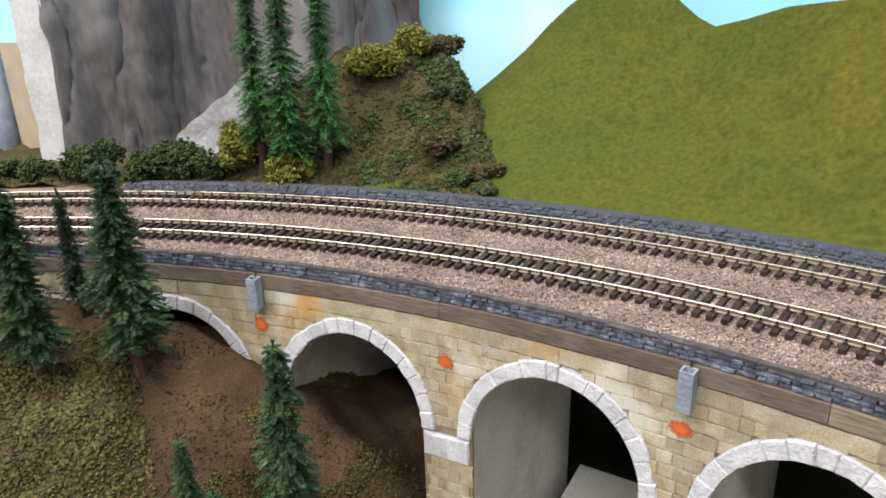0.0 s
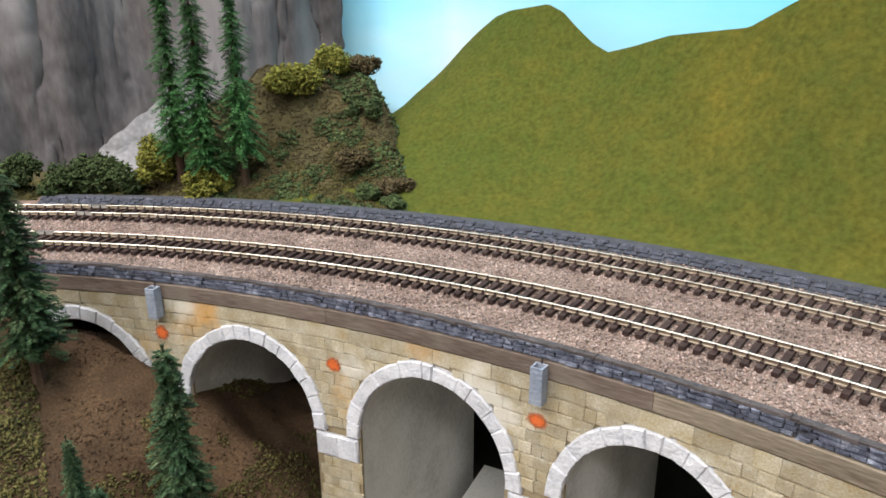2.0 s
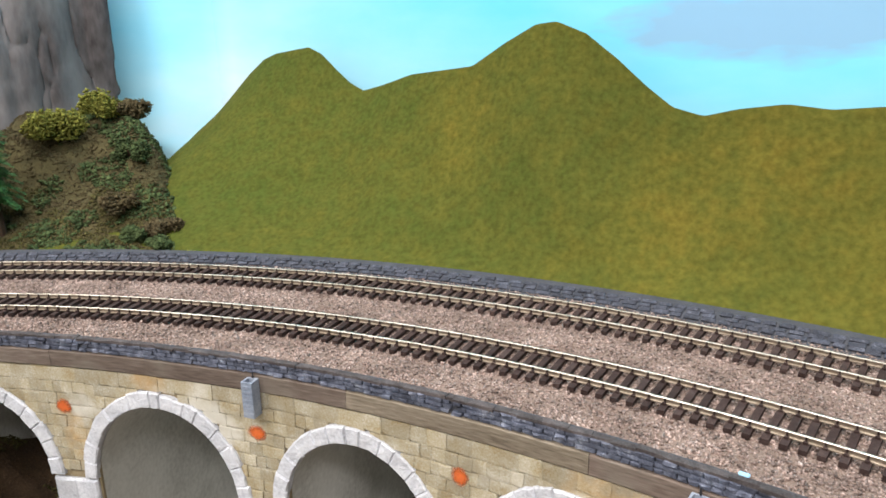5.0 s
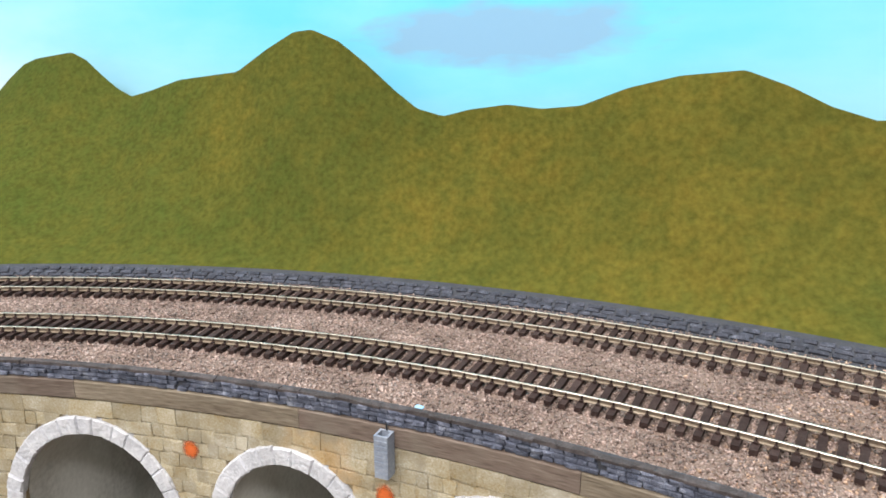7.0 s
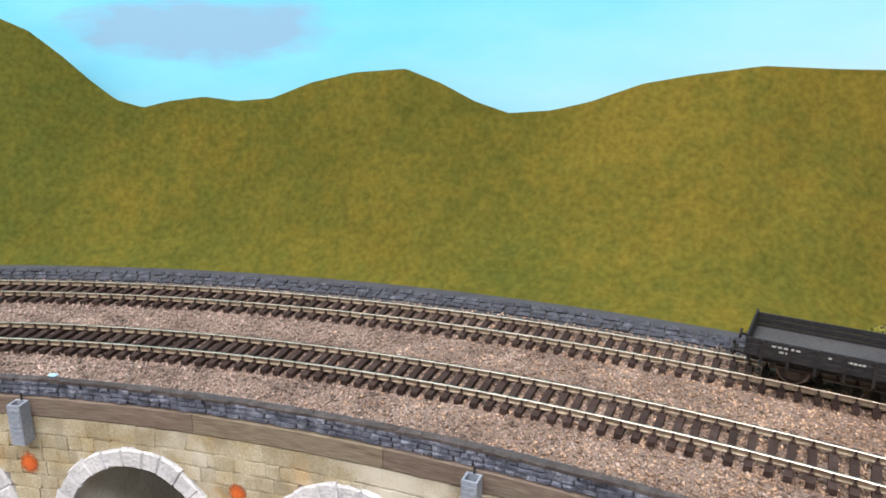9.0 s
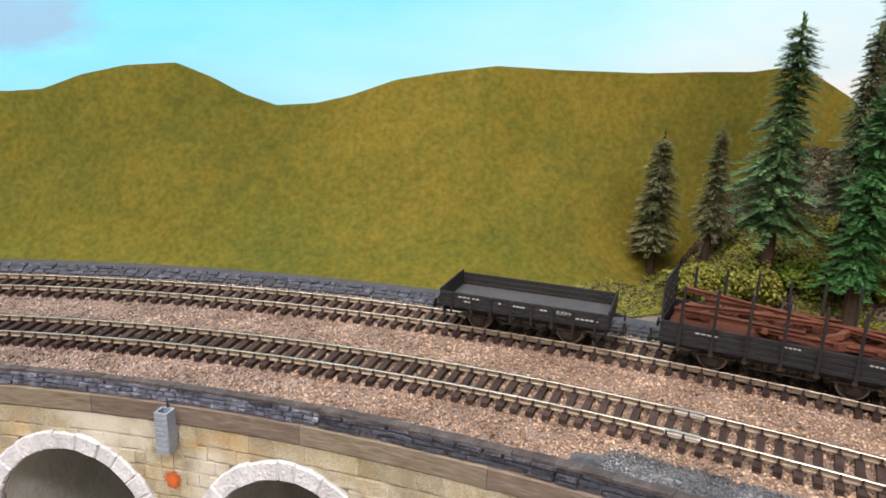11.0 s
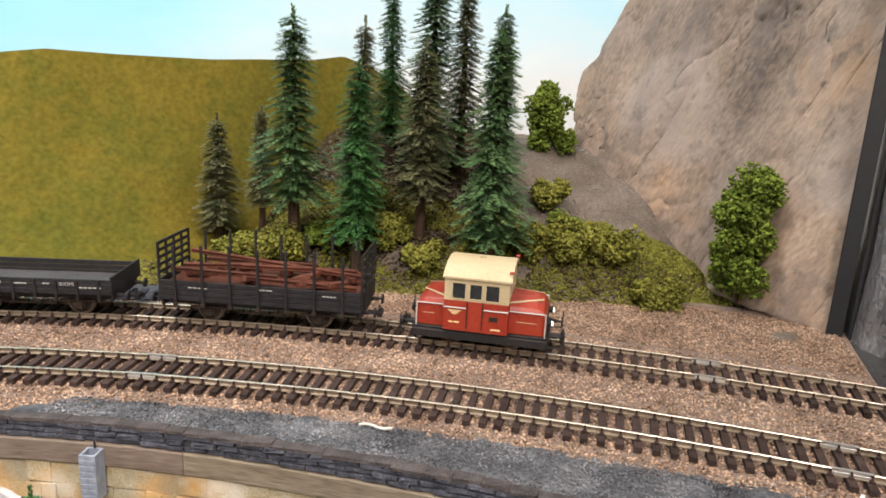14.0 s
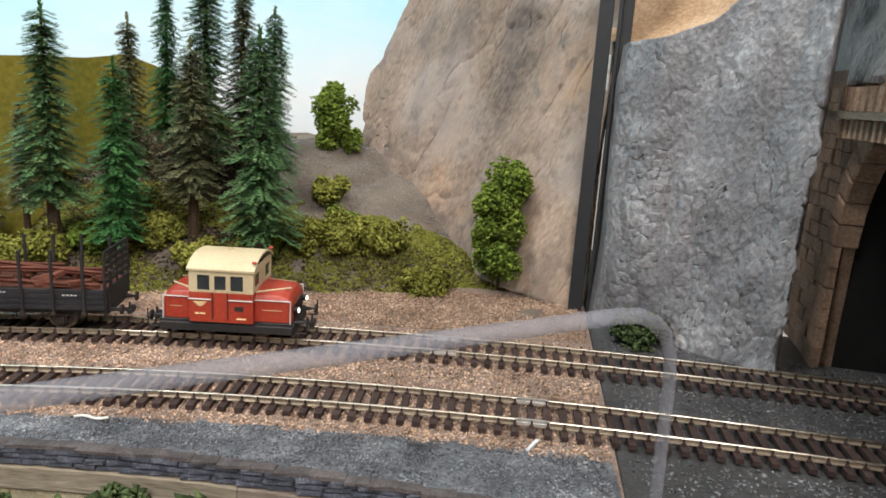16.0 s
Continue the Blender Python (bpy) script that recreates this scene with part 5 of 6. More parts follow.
trunk_mesh = Solid().tube((0, 0, -0.02), (0, 0, 0.93), 0.030, 8, 0.004).mesh("trunk", M["trunk"])
CROWNS = {k: [fir_crown(200 + 10 * j + i, M[k], 1.0, 1.0 if k == "fir" else 0.7) for i in range(n)] for j, (k, n) in enumerate((("fir", 3), ("firb", 3), ("firx", 2), ("fird", 2), ("firk", 1)))}


def fir(x, y, z0, z1, kind, which, wide=1.0, turn=0.0, lean=(0, 0), label="", group="fir trees", bare=0.12):
    h = z1 - z0
    t = thing("fir_tree", label or "dark green model fir with drooping branches", "fir tree", group=group, m=pose(x, y, z0, lean[0], lean[1], turn))
    part("trunk", trunk_mesh, t, "brown trunk", Matrix.Diagonal((h * wide, h * wide, h, 1)))
    part("crown", CROWNS[kind][which % len(CROWNS[kind])], t, "", Matrix.Translation((0, 0, bare * h)) @ Matrix.Diagonal((h * wide, h * wide, h * (1 - bare), 1)))
    return t


def hz_l(x, y, fn):
    """Ground height at a place, by the nearest point of the line."""
    i = int(np.argmin((CX - x) ** 2 + (CY - y) ** 2))
    o = -(x - CX[i]) * math.sin(HD[i]) + (y - CY[i]) * math.cos(HD[i])
    return float(fn(SS[i], o)[0])


DKB, MID_G = "dark brownish green model fir on the bank", "fresh green model fir on the bank"
for x, y, z1, kind, which, wide, label in (
    (0.379, 0.184, 0.079, "firx", 0, 1.15, DKB), (0.389, 0.154, 0.085, "firx", 1, 1.0, DKB), (0.377, 0.108, 0.137, "firb", 0, 1.0, "tall bluish green model fir by the line"),
    (0.389, 0.072, 0.112, "fir", 0, 0.95, MID_G), (0.418, 0.100, 0.135, "firx", 1, 0.85, DKB), (0.459, 0.121, 0.158, "fir", 1, 0.85, MID_G),
    (0.428, 0.064, 0.124, "firx", 0, 1.05, "brownish green broad model fir"), (0.458, 0.086, 0.162, "firb", 1, 1.10, "tall dense bluish green fir"), (0.487, 0.087, 0.163, "firx", 1, 0.95, DKB),
    (0.474, 0.049, 0.145, "firb", 1, 0.90, MID_G), (0.433, 0.020, 0.131, "firb", 2, 0.98, "slender bluish green fir on the bank edge")):
    fir(x, y, hz_l(x, y, right_g) - 0.001, z1, kind, which, wide, 40 * which + 700 * x, label=label, bare=0.17)
for x, y, z1, kind, which, wide in ((-0.450, 0.364, 0.134, "fir", 0, 0.88), (-0.430, 0.378, 0.139, "fir", 1, 0.76), (-0.478, 0.367, 0.142, "fir", 2, 0.80)):
    fir(x, y, hz_l(x, y, left_g) - 0.001, z1, kind, which, wide, 300 * x, label="tall green model fir below the grey cliff", bare=0.10)
for x, y, z1, kind, which, wide, label in (
    (-0.3755, 0.1817, 0.0605, "fird", 0, 1.05, "large dark green fir on the valley slope"), (-0.419, 0.188, 0.039, "firk", 0, 0.80, "narrow blackish fir behind the others"), (-0.4035, 0.157, 0.0515, "fird", 1, 1.10, "broad dark green fir at the slope's top"),
    (-0.444, 0.172, 0.050, "firk", 0, 1.0, "blackish fir in the shade of the viaduct"),
    (-0.302, 0.186, -0.002, "fird", 1, 0.92, "dense dark green fir before the viaduct"), (-0.318, 0.153, -0.027, "fird", 0, 0.80, "small dark green fir on the slope"), (-0.295, 0.146, -0.035, "fird", 1, 0.80, "small dark green fir on the slope"),
    (0.208, -0.008, -0.0005, "fir", 1, 0.95, "small green fir before the viaduct wall")):
    fir(x, y, hz_l(x, y, valley_g) - 0.001, z1, kind, which, wide, 500 * x, label=label, group="valley firs")


# ---- bushes ----
def bush(x, y, z, rx, ry, rz, kind, seed, label, lumps=7, group="bushes"):
    r = np.random.default_rng(seed)
    pts = []
    lumps = int(lumps * 1.6)
    for k in range(lumps):
        c = np.array([r.uniform(-0.75, 0.75) * rx, r.uniform(-0.75, 0.75) * ry, (0.12 + 0.72 * (k + r.uniform(0, 1)) / lumps) * rz])
        rad = r.uniform(0.30, 0.56) * min(rx, ry, rz * 1.2)
        d = r.normal(0, 1, (190, 3))
        d /= np.linalg.norm(d, axis=1, keepdims=True)
        pts.append(c + d * rad * r.uniform(0.5, 1.22, (190, 1)))
    p = np.concatenate(pts)
    p[:, 2] = np.maximum(p[:, 2], -0.0015)
    t = thing("bush", label, "bush", group=group, m=pose(x, y, z, 0, 0, r.uniform(0, 360)))
    part("foliage", grains("foliage", p, 0.0011, M[kind], seed + 1, 0.9, 0.4, True), t)
    stems = Solid()
    for k in range(4):
        a = r.uniform(0, 6.28)
        stems.tube((0, 0, -0.002), (math.cos(a) * rx * 0.3, math.sin(a) * ry * 0.3, rz * 0.5), 0.0008, 5, 0.0004)
    part("stem", stems.mesh("stem", M["trunk"]), t)


def bush_so(s, o, zf, rx, ry, rz, kind, seed, label, lumps=7, dz=0.0):
    x, y, _ = at(s, o)
    bush(x, y, float(zf(s, o)[0]) + dz, rx, ry, rz, kind, seed, label, lumps)


YG, GR, DG, RU_ = "yellow-green foam bush on the bank", "bright green foam bush on the bank", "dark green foam bush on the bank", "rust-tinged foam bush on the bank"
BUSHES = [
    (0.150, 0.128, right_g, 0.014, 0.011, 0.012, "bushy", 301, YG, 8), (0.172, 0.124, right_g, 0.014, 0.011, 0.012, "bushy", 302, YG, 8), (0.190, 0.130, right_g, 0.010, 0.010, 0.010, "bushg", 303, GR, 6),
    (0.215, 0.135, right_g, 0.014, 0.011, 0.013, "bushy", 304, YG, 8), (0.235, 0.128, right_g, 0.012, 0.010, 0.010, "bushy", 305, YG, 7), (0.262, 0.140, right_g, 0.012, 0.011, 0.012, "bushg", 306, GR, 7),
    (0.280, 0.148, right_g, 0.015, 0.013, 0.014, "bushy", 307, YG, 9), (0.300, 0.150, right_g, 0.016, 0.014, 0.014, "bushy", 308, YG, 9), (0.318, 0.150, right_g, 0.014, 0.013, 0.012, "bushy", 309, YG, 8), (0.300, 0.168, right_g, 0.012, 0.010, 0.014, "bushg", 310, GR, 7),
    (0.340, 0.146, right_g, 0.013, 0.012, 0.011, "bushy", 315, YG, 8),
    (0.286, 0.189, right_g, 0.011, 0.010, 0.012, "bushy", 311, YG, 7),
    (-0.578, 0.178, left_g, 0.024, 0.020, 0.014, "bushy", 320, YG, 9), (-0.560, 0.205, left_g, 0.022, 0.020, 0.013, "bushy", 321, YG, 8),
    (-0.640, 0.118, left_g, 0.020, 0.015, 0.028, "bushy", 322, YG, 8), (-0.605, 0.102, left_g, 0.018, 0.012, 0.017, "bushy", 323, YG, 8),
    (-0.660, 0.104, left_g, 0.022, 0.014, 0.020, "bushd", 324, DG, 8), (-0.695, 0.106, left_g, 0.024, 0.015, 0.022, "bushd", 325, DG, 8),
    (-0.730, 0.105, left_g, 0.026, 0.014, 0.023, "bushd", 331, DG, 9), (-0.770, 0.108, left_g, 0.024, 0.013, 0.016, "bushd", 332, DG, 9), (-0.805, 0.106, left_g, 0.020, 0.012, 0.015, "bushd", 333, DG, 8), (-0.680, 0.125, left_g, 0.018, 0.014, 0.020, "bushd", 334, DG, 9),
    (-0.490, 0.101, left_g, 0.0083, 0.0060, 0.0060, "bushd", 350, DG, 9), (-0.490, 0.124, left_g, 0.0083, 0.0097, 0.0075, "bushr", 351, RU_, 10), (-0.490, 0.150, left_g, 0.0083, 0.0105, 0.0083, "bushd", 352, DG, 11), (-0.506, 0.180, left_g, 0.0090, 0.0105, 0.0083, "bushr", 353, RU_, 10), (-0.498, 0.115, left_g, 0.0090, 0.0083, 0.0060, "bushr", 354, RU_, 9),
    (-0.523, 0.130, left_g, 0.014, 0.013, 0.008, "bushr", 326, RU_, 8), (-0.530, 0.165, left_g, 0.015, 0.014, 0.009, "bushd", 327, DG, 9), (-0.546, 0.205, left_g, 0.015, 0.014, 0.009, "bushr", 328, RU_, 9), (-0.560, 0.245, left_g, 0.016, 0.016, 0.009, "bushd", 329, DG, 9), (-0.506, 0.108, left_g, 0.008, 0.007, 0.007, "bushd", 330, DG, 7),
]
for s, o, fn, rx, ry, rz, kind, seed, label, lumps in BUSHES:
    bush_so(s, o, fn, rx, ry, rz, kind, seed, label, lumps)
# taller bushes against the brown cliff
bush(0.545, 0.063, 0.056, 0.014, 0.014, 0.055, "bushg", 340, "tall bright green foam bush beside the cliff", 16)
bush(0.519, -0.079, 0.000, 0.0155, 0.014, 0.076, "bushg", 341, "tall green foam bush against the brown cliff", 30)
bush(0.486, -0.168, -0.006, 0.016, 0.011, 0.012, "bushd", 342, "low dark olive bush at the foot of the rock", 8)
for s, o, seed in ((0.255, -0.077, 343), (0.283, -0.078, 344), (0.302, -0.080, 345)):
    bush_so(s, o, valley_g, 0.012, 0.009, 0.022, "bushd", seed, "dark green bush before the viaduct wall", 8)

# ---- the train on the far track ----
M["red"] = mat("worn_red_paint", [(0.225, 0.0205, 0.010), (0.300, 0.0320, 0.0155), (0.335, 0.0490, 0.0250)], 0.42, 700, 60, 0.5, 0.08, 0.0002, spec=0.45)
M["cream"] = mat("cream_paint", [(0.40, 0.315, 0.190), (0.465, 0.375, 0.235), (0.50, 0.415, 0.275)], 0.45, 700, 60, 0.5, 0.08, 0.0002, spec=0.4)
M["chassis"] = mat("black_chassis", [(0.009, 0.0085, 0.01), (0.0175, 0.016, 0.017), (0.03, 0.025, 0.0225)], 0.6, 800, 90, 0.5, 0.2, 0.0002)
M["wagon"] = mat("sooty_black_planks", [(0.008, 0.0076, 0.010), (0.0165, 0.0157, 0.0185), (0.030, 0.028, 0.031)], 0.65, 700, 70, 0.6, 0.3, 0.0002, stretch=(0.25, 1, 1.4))
M["tray"] = mat("dusty_grey_tray", [(0.035, 0.0336, 0.0364), (0.0595, 0.0574, 0.0616), (0.084, 0.0819, 0.0854)], 0.7, 700, 60, 0.5, 0.2, 0.0002)
M["rust"] = mat("rusty_steel", [(0.055, 0.0165, 0.0099), (0.105, 0.0319, 0.0187), (0.154, 0.055, 0.033)], 0.75, 900, 90, 0.5, 0.4, 0.0003, vary="object", amount=0.3)
M["rustdark"] = mat("rusty_undergear", [(0.015, 0.01, 0.008), (0.03, 0.02, 0.015), (0.05, 0.035, 0.025)], 0.75, 900, 90, 0.5, 0.3, 0.0003)
M["steel"] = mat("dull_wheel_steel", [(0.16, 0.13, 0.11), (0.26, 0.22, 0.19)], 0.45, 900, 90, 0.5, 0.05, 0.0002, metal=0.8)
M["silver"] = mat("silver_paint", [(0.42, 0.40, 0.38), (0.52, 0.50, 0.48)], 0.4, 900, 90, 0.5, 0.05, 0.0001, spec=0.5)
M["letter"] = mat("white_lettering", [(0.31, 0.31, 0.3), (0.39, 0.39, 0.38)], 0.6, 1500, 90, 0.5, 0, 0)
M["gold"] = mat("cream_lettering", [(0.70, 0.50, 0.26), (0.80, 0.62, 0.36)], 0.6, 1500, 90, 0.5, 0, 0)
M["lamp"] = glow("lit_headlamp", (1.0, 0.97, 0.88), 2.5)
M["check"] = mat("red_lamp_cap", [(0.3, 0.03, 0.018), (0.36, 0.048, 0.03)], 0.5, 900, 90, 0.5, 0, 0)


def glass():
    m = bpy.data.materials.new("cab_glass")
    m.use_nodes = True
    b = m.node_tree.nodes["Principled BSDF"]
    b.inputs["Base Color"].default_value = (0.14, 0.15, 0.16, 1)
    b.inputs["Roughness"].default_value, b.inputs["Transmission Weight"].default_value, b.inputs["IOR"].default_value = 0.06, 0.85, 1.45
    return m


M["glass"] = glass()


def pierced(x0, x1, z0, z1, holes, thick):
    """A wall in the x-z plane, its outer side at y = 0, with rectangular holes (x0, x1, z0, z1)."""
    xs = sorted({x0, x1, *(h[0] for h in holes), *(h[1] for h in holes)})
    zs = sorted({z0, z1, *(h[2] for h in holes), *(h[3] for h in holes)})
    nz = len(zs)
    v = [(x, y, z) for y in (0, thick) for x in xs for z in zs]
    k = len(xs) * nz
    full = {(i, j) for i in range(len(xs) - 1) for j in range(nz - 1)
            if not any(h[0] < (xs[i] + xs[i + 1]) / 2 < h[1] and h[2] < (zs[j] + zs[j + 1]) / 2 < h[3] for h in holes)}
    f = []
    for i, j in full:
        a, b, c, d = i * nz + j, (i + 1) * nz + j, (i + 1) * nz + j + 1, i * nz + j + 1
        f += [(a, b, c, d), (a + k, d + k, c + k, b + k)]
        for p, q, other in ((a, b, (i, j - 1)), (b, c, (i + 1, j)), (c, d, (i, j + 1)), (d, a, (i - 1, j))):
            if other not in full:
                f.append((p, p + k, q + k, q))
    return Solid().add(v, f)


def bar(name, x0, x1, z0, z1, y, material, parent, label=""):
    """A thin painted bar on the near side."""
    return part(name, mesh(name, *box_data(x0, x1, y - 0.00012, y + 0.0002, z0, z1), material), parent, label)


def wheelset(parent, x, r, label="dark spoked wheel", lift=0.001):
    for side in (-1, 1):
        s = Solid()
        s.tube((0, 0, 0), (0, side * 0.0016, 0), r * 0.92, 20)
        w = part("wheel", s.mesh("wheel", M["rustdark"]), parent, label, pose(x, side * 0.0074, r + lift))
        part("tyre", Solid().tube((0, side * 0.0001, 0), (0, side * 0.0014, 0), r, 24).tube((0, -side * 0.0005, 0), (0, side * 0.0001, 0), r * 1.12, 24).mesh("tyre", M["steel"]), w, "bright steel tyre")
        part("hub", Solid().tube((0, side * 0.0016, 0), (0, side * 0.0026, 0), r * 0.25, 10).mesh("hub", M["rustdark"]), w)
    part("axle", Solid().tube((0, -0.0074, 0), (0, 0.0074, 0), 0.0008, 8).mesh("axle", M["chassis"]), parent, "", pose(x, 0, r + lift))


def buffers(parent, x, z, sign):
    for side in (-1, 1):
        b = part("buffer", Solid().tube((0, 0, 0), (sign * 0.0032, 0, 0), 0.0010, 10, 0.0007).tube((sign * 0.0032, 0, 0), (sign * 0.0046, 0, 0), 0.0005, 8).mesh("buffer", M["chassis"]), parent, "", pose(x, side * 0.0095, z))
        part("buffer_head", Solid().tube((sign * 0.0046, 0, 0), (sign * 0.0053, 0, 0), 0.0021, 14).mesh("buffer_head", M["chassis"]), b)
    c = Solid().box(0, sign * 0.0058, -0.0012, 0.0012, -0.0036, -0.0024) if sign > 0 else Solid().box(-0.0058, 0, -0.0012, 0.0012, -0.0036, -0.0024)
    xa, xb = sorted((sign * 0.0046, sign * 0.0066))
    c.box(xa, xb, -0.0030, 0.0030, -0.0042, -0.0018)
    c.box(sign * 0.0056 - 0.0004, sign * 0.0056 + 0.0004, -0.0028, -0.0020, -0.0018, 0.0012)
    part("coupler", c.mesh("coupler", M["chassis"], 0.0002), parent, "", pose(x, 0, z))


def locomotive(m):
    e = thing("shunting_locomotive", "small red and cream diesel shunting locomotive with lit headlamps", "locomotive", m=m)
    f = Solid().box(-0.0270, 0.0270, -0.0150, 0.0150, 0.0054, 0.0088).box(-0.0275, 0.0275, -0.0135, 0.0135, 0.0048, 0.0098)
    part("frame", f.mesh("frame", M["chassis"], 0.0003), e, "sooty black frame with footplates")

    def hood(x0, x1, sgn):
        s = Solid()
        prof = [(-0.0128, 0.0098), (-0.0128, 0.0196), (-0.0118, 0.0213), (-0.0080, 0.0226), (0, 0.0231), (0.0080, 0.0226), (0.0118, 0.0213), (0.0128, 0.0196), (0.0128, 0.0098)]
        rows = []
        for k, (x, drop, squeeze) in enumerate(((x0, 0, 1), (x0 + (x1 - x0) * 0.72, 0.0004, 1), (x0 + (x1 - x0) * 0.9, 0.0016, 0.98), (x1, 0.0042, 0.93))):
            rows.append([(x, y * squeeze, z - drop * max(0, (z - 0.0120) / 0.0111)) for y, z in prof])
        v = [p for r in rows for p in r]
        n = len(prof)
        q = [(i * n + j, i * n + j + 1, (i + 1) * n + j + 1, (i + 1) * n + j) for i in range(3) for j in range(n - 1)]
        q += [(i * n + n - 1, i * n, (i + 1) * n, (i + 1) * n + n - 1) for i in range(3)]
        q += [tuple(range(n)), tuple(range(4 * n - 1, 3 * n - 1, -1))]
        s.add(v, q)
        h = part("hood", s.mesh("hood", M["red"], 0.0003), e, "red engine hood")
        for side in (-1, 1):
            w = Solid().tube((x0, side * 0.0133, 0.0193), (x1 * 0.985, side * 0.0133, 0.0193), 0.00028, 6).tube((x1 * 0.985, side * 0.0133, 0.0193), (x1 * 0.985, side * 0.0136, 0.0098), 0.00028, 6)
            part("handrail", w.mesh("handrail", M["silver"]), h, "silver handrail")
            st = Solid()
            st.add([(x0, side * 0.0104, 0.02205), (x0, side * 0.0112, 0.0218), (x1 * 0.93, side * 0.0052, 0.0226), (x1 * 0.93, side * 0.0044, 0.02275), (x0, side * 0.0104, 0.0224), (x0, side * 0.0112, 0.0221), (x1 * 0.93, side * 0.0052, 0.0229), (x1 * 0.93, side * 0.0044, 0.02305)],
                   [(0, 1, 2, 3), (7, 6, 5, 4), (0, 4, 5, 1), (1, 5, 6, 2), (2, 6, 7, 3), (3, 7, 4, 0)])
            part("stripe", st.mesh("stripe", M["cream"]), h, "cream stripe")
            part("panel_line", mesh("panel_line", *box_data(min(x0, x1) + 0.003, max(x0, x1) - 0.004, side * 0.0129 - 0.0001, side * 0.0129 + 0.0001, 0.01495, 0.01515), M["cream"]), h)
        g = Solid()
        for k in range(5):
            xx = x1 - sgn * 0.0002
            g.box(min(xx, xx + sgn * 0.0006), max(xx, xx + sgn * 0.0006), -0.008, 0.008, 0.0108 + 0.0012 * k, 0.0114 + 0.0012 * k)
        part("grille", g.mesh("grille", M["chassis"]), h, "dark radiator grille")

    hood(0.0112, 0.0262, 1)
    hood(-0.0145, -0.0262, -1)
    # cab
    cab = part("cab", Solid().box(-0.0145, 0.0112, -0.0155, 0.0155, 0.0095, 0.0100).mesh("cab", M["chassis"]), e, "red and cream cab")
    holes = [(-0.0112, -0.0062, 0.0231, 0.0294), (-0.0043, 0.0003, 0.0233, 0.0292), (0.0021, 0.0072, 0.0231, 0.0294)]
    for side in (-1, 1):
        t = Matrix.Translation((0, -0.0155, 0)) if side < 0 else Matrix.Rotation(math.pi, 4, "Z") @ Matrix.Translation((0.0033, -0.0155, 0))
        part("cab_side", pierced(-0.0145, 0.0112, 0.0222, 0.0322, holes, 0.0007).mesh("cab_side", M["cream"]), cab, "cream upper cab side", t)
        low = Solid().box(-0.0145, 0.0112, -0.0001, 0.0007, 0.0098, 0.0222)
        part("cab_side", low.mesh("cab_side", M["red"]), cab, "red lower cab side", t)
        for xd in (-0.0050, 0.0010):
            part("door_edge", mesh("door_edge", *box_data(xd - 0.0001, xd + 0.0001, -0.0003, -0.0001, 0.0100, 0.0222), M["red"]), cab, "", t)
        for a, b, c, d in holes:
            w = part("window", mesh("window", *box_data(a, b, 0.0003, 0.0005, c, d), M["glass"]), cab, "dark cab window", t)
            w.visible_shadow = False
            rim = Solid()
            for x0, x1, z0, z1 in ((a - 0.0003, b + 0.0003, c - 0.0003, c), (a - 0.0003, b + 0.0003, d, d + 0.0003), (a - 0.0003, a, c, d), (b, b + 0.0003, c, d)):
                rim.box(x0, x1, -0.0002, 0.0001, z0, z1)
            part("window_frame", rim.mesh("window_frame", M["cream"]), cab, "", t)
        for x0, x1, z in ((-0.0145, -0.0055, 0.0194), (0.0016, 0.0112, 0.0194)):
            part("handrail", Solid().tube((x0, -0.0006, z), (x1, -0.0006, z), 0.00028, 6).mesh("handrail", M["silver"]), cab, "silver handrail", t)
        for x0 in (-0.0050, 0.0011):
            part("grab_rail", Solid().tube((x0, -0.0006, 0.0112), (x0, -0.0006, 0.0226), 0.0002, 6).mesh("grab_rail", M["chassis"]), cab, "", t)
        # wing emblem, plates and lettering as plain shapes
        em = Solid()
        for k in range(4):
            em.box(-0.0128 + 0.0006 * k, -0.0074 - 0.0006 * k, -0.0003, -0.0001, 0.0180 - 0.0005 * k, 0.01835 - 0.0005 * k)
        part("emblem", em.mesh("emblem", M["gold"]), cab, "cream winged emblem", t)
        part("plate", mesh("plate", *box_data(0.0038, 0.0072, -0.0004, -0.0001, 0.0150, 0.0168), M["chassis"]), cab, "dark number plate", t)
        for k, (x0, x1, z) in enumerate(((-0.0122, -0.0106, 0.0130), (-0.0102, -0.0080, 0.0130), (0.0046, 0.0084, 0.0113))):
            part("lettering", mesh("lettering", *box_data(x0, x1, -0.0003, -0.0001, z, z + 0.0006), M["gold"]), cab, "", t)
    for x, sgn in ((0.0112, 1), (-0.0145, -1)):
        t = Matrix.Translation((x, 0, 0)) @ Matrix.Rotation(sgn * math.pi / 2, 4, "Z")
        eh = [(-0.0125, -0.0045, 0.0240, 0.0294), (0.0045, 0.0125, 0.0240, 0.0294)]
        part("cab_end", pierced(-0.0148, 0.0148, 0.0222, 0.0322, eh, 0.0007).mesh("cab_end", M["cream"]), cab, "cream cab end", t)
        part("cab_end", Solid().box(-0.0148, 0.0148, 0, 0.0007, 0.0098, 0.0222).mesh("cab_end", M["red"]), cab, "red cab end", t)
        for a, b, c, d in eh:
            w = part("window", mesh("window", *box_data(a, b, 0.0003, 0.0005, c, d), M["glass"]), cab, "dark cab window", t)
            w.visible_shadow = False
    part("control_desk", Solid().box(-0.010, 0.006, -0.006, 0.006, 0.0100, 0.0235).mesh("control_desk", M["chassis"]), cab, "dark control desk inside the cab")
    # arched roof
    k = 13
    ys = [-0.0163 + 0.0326 * i / (k - 1) for i in range(k)]
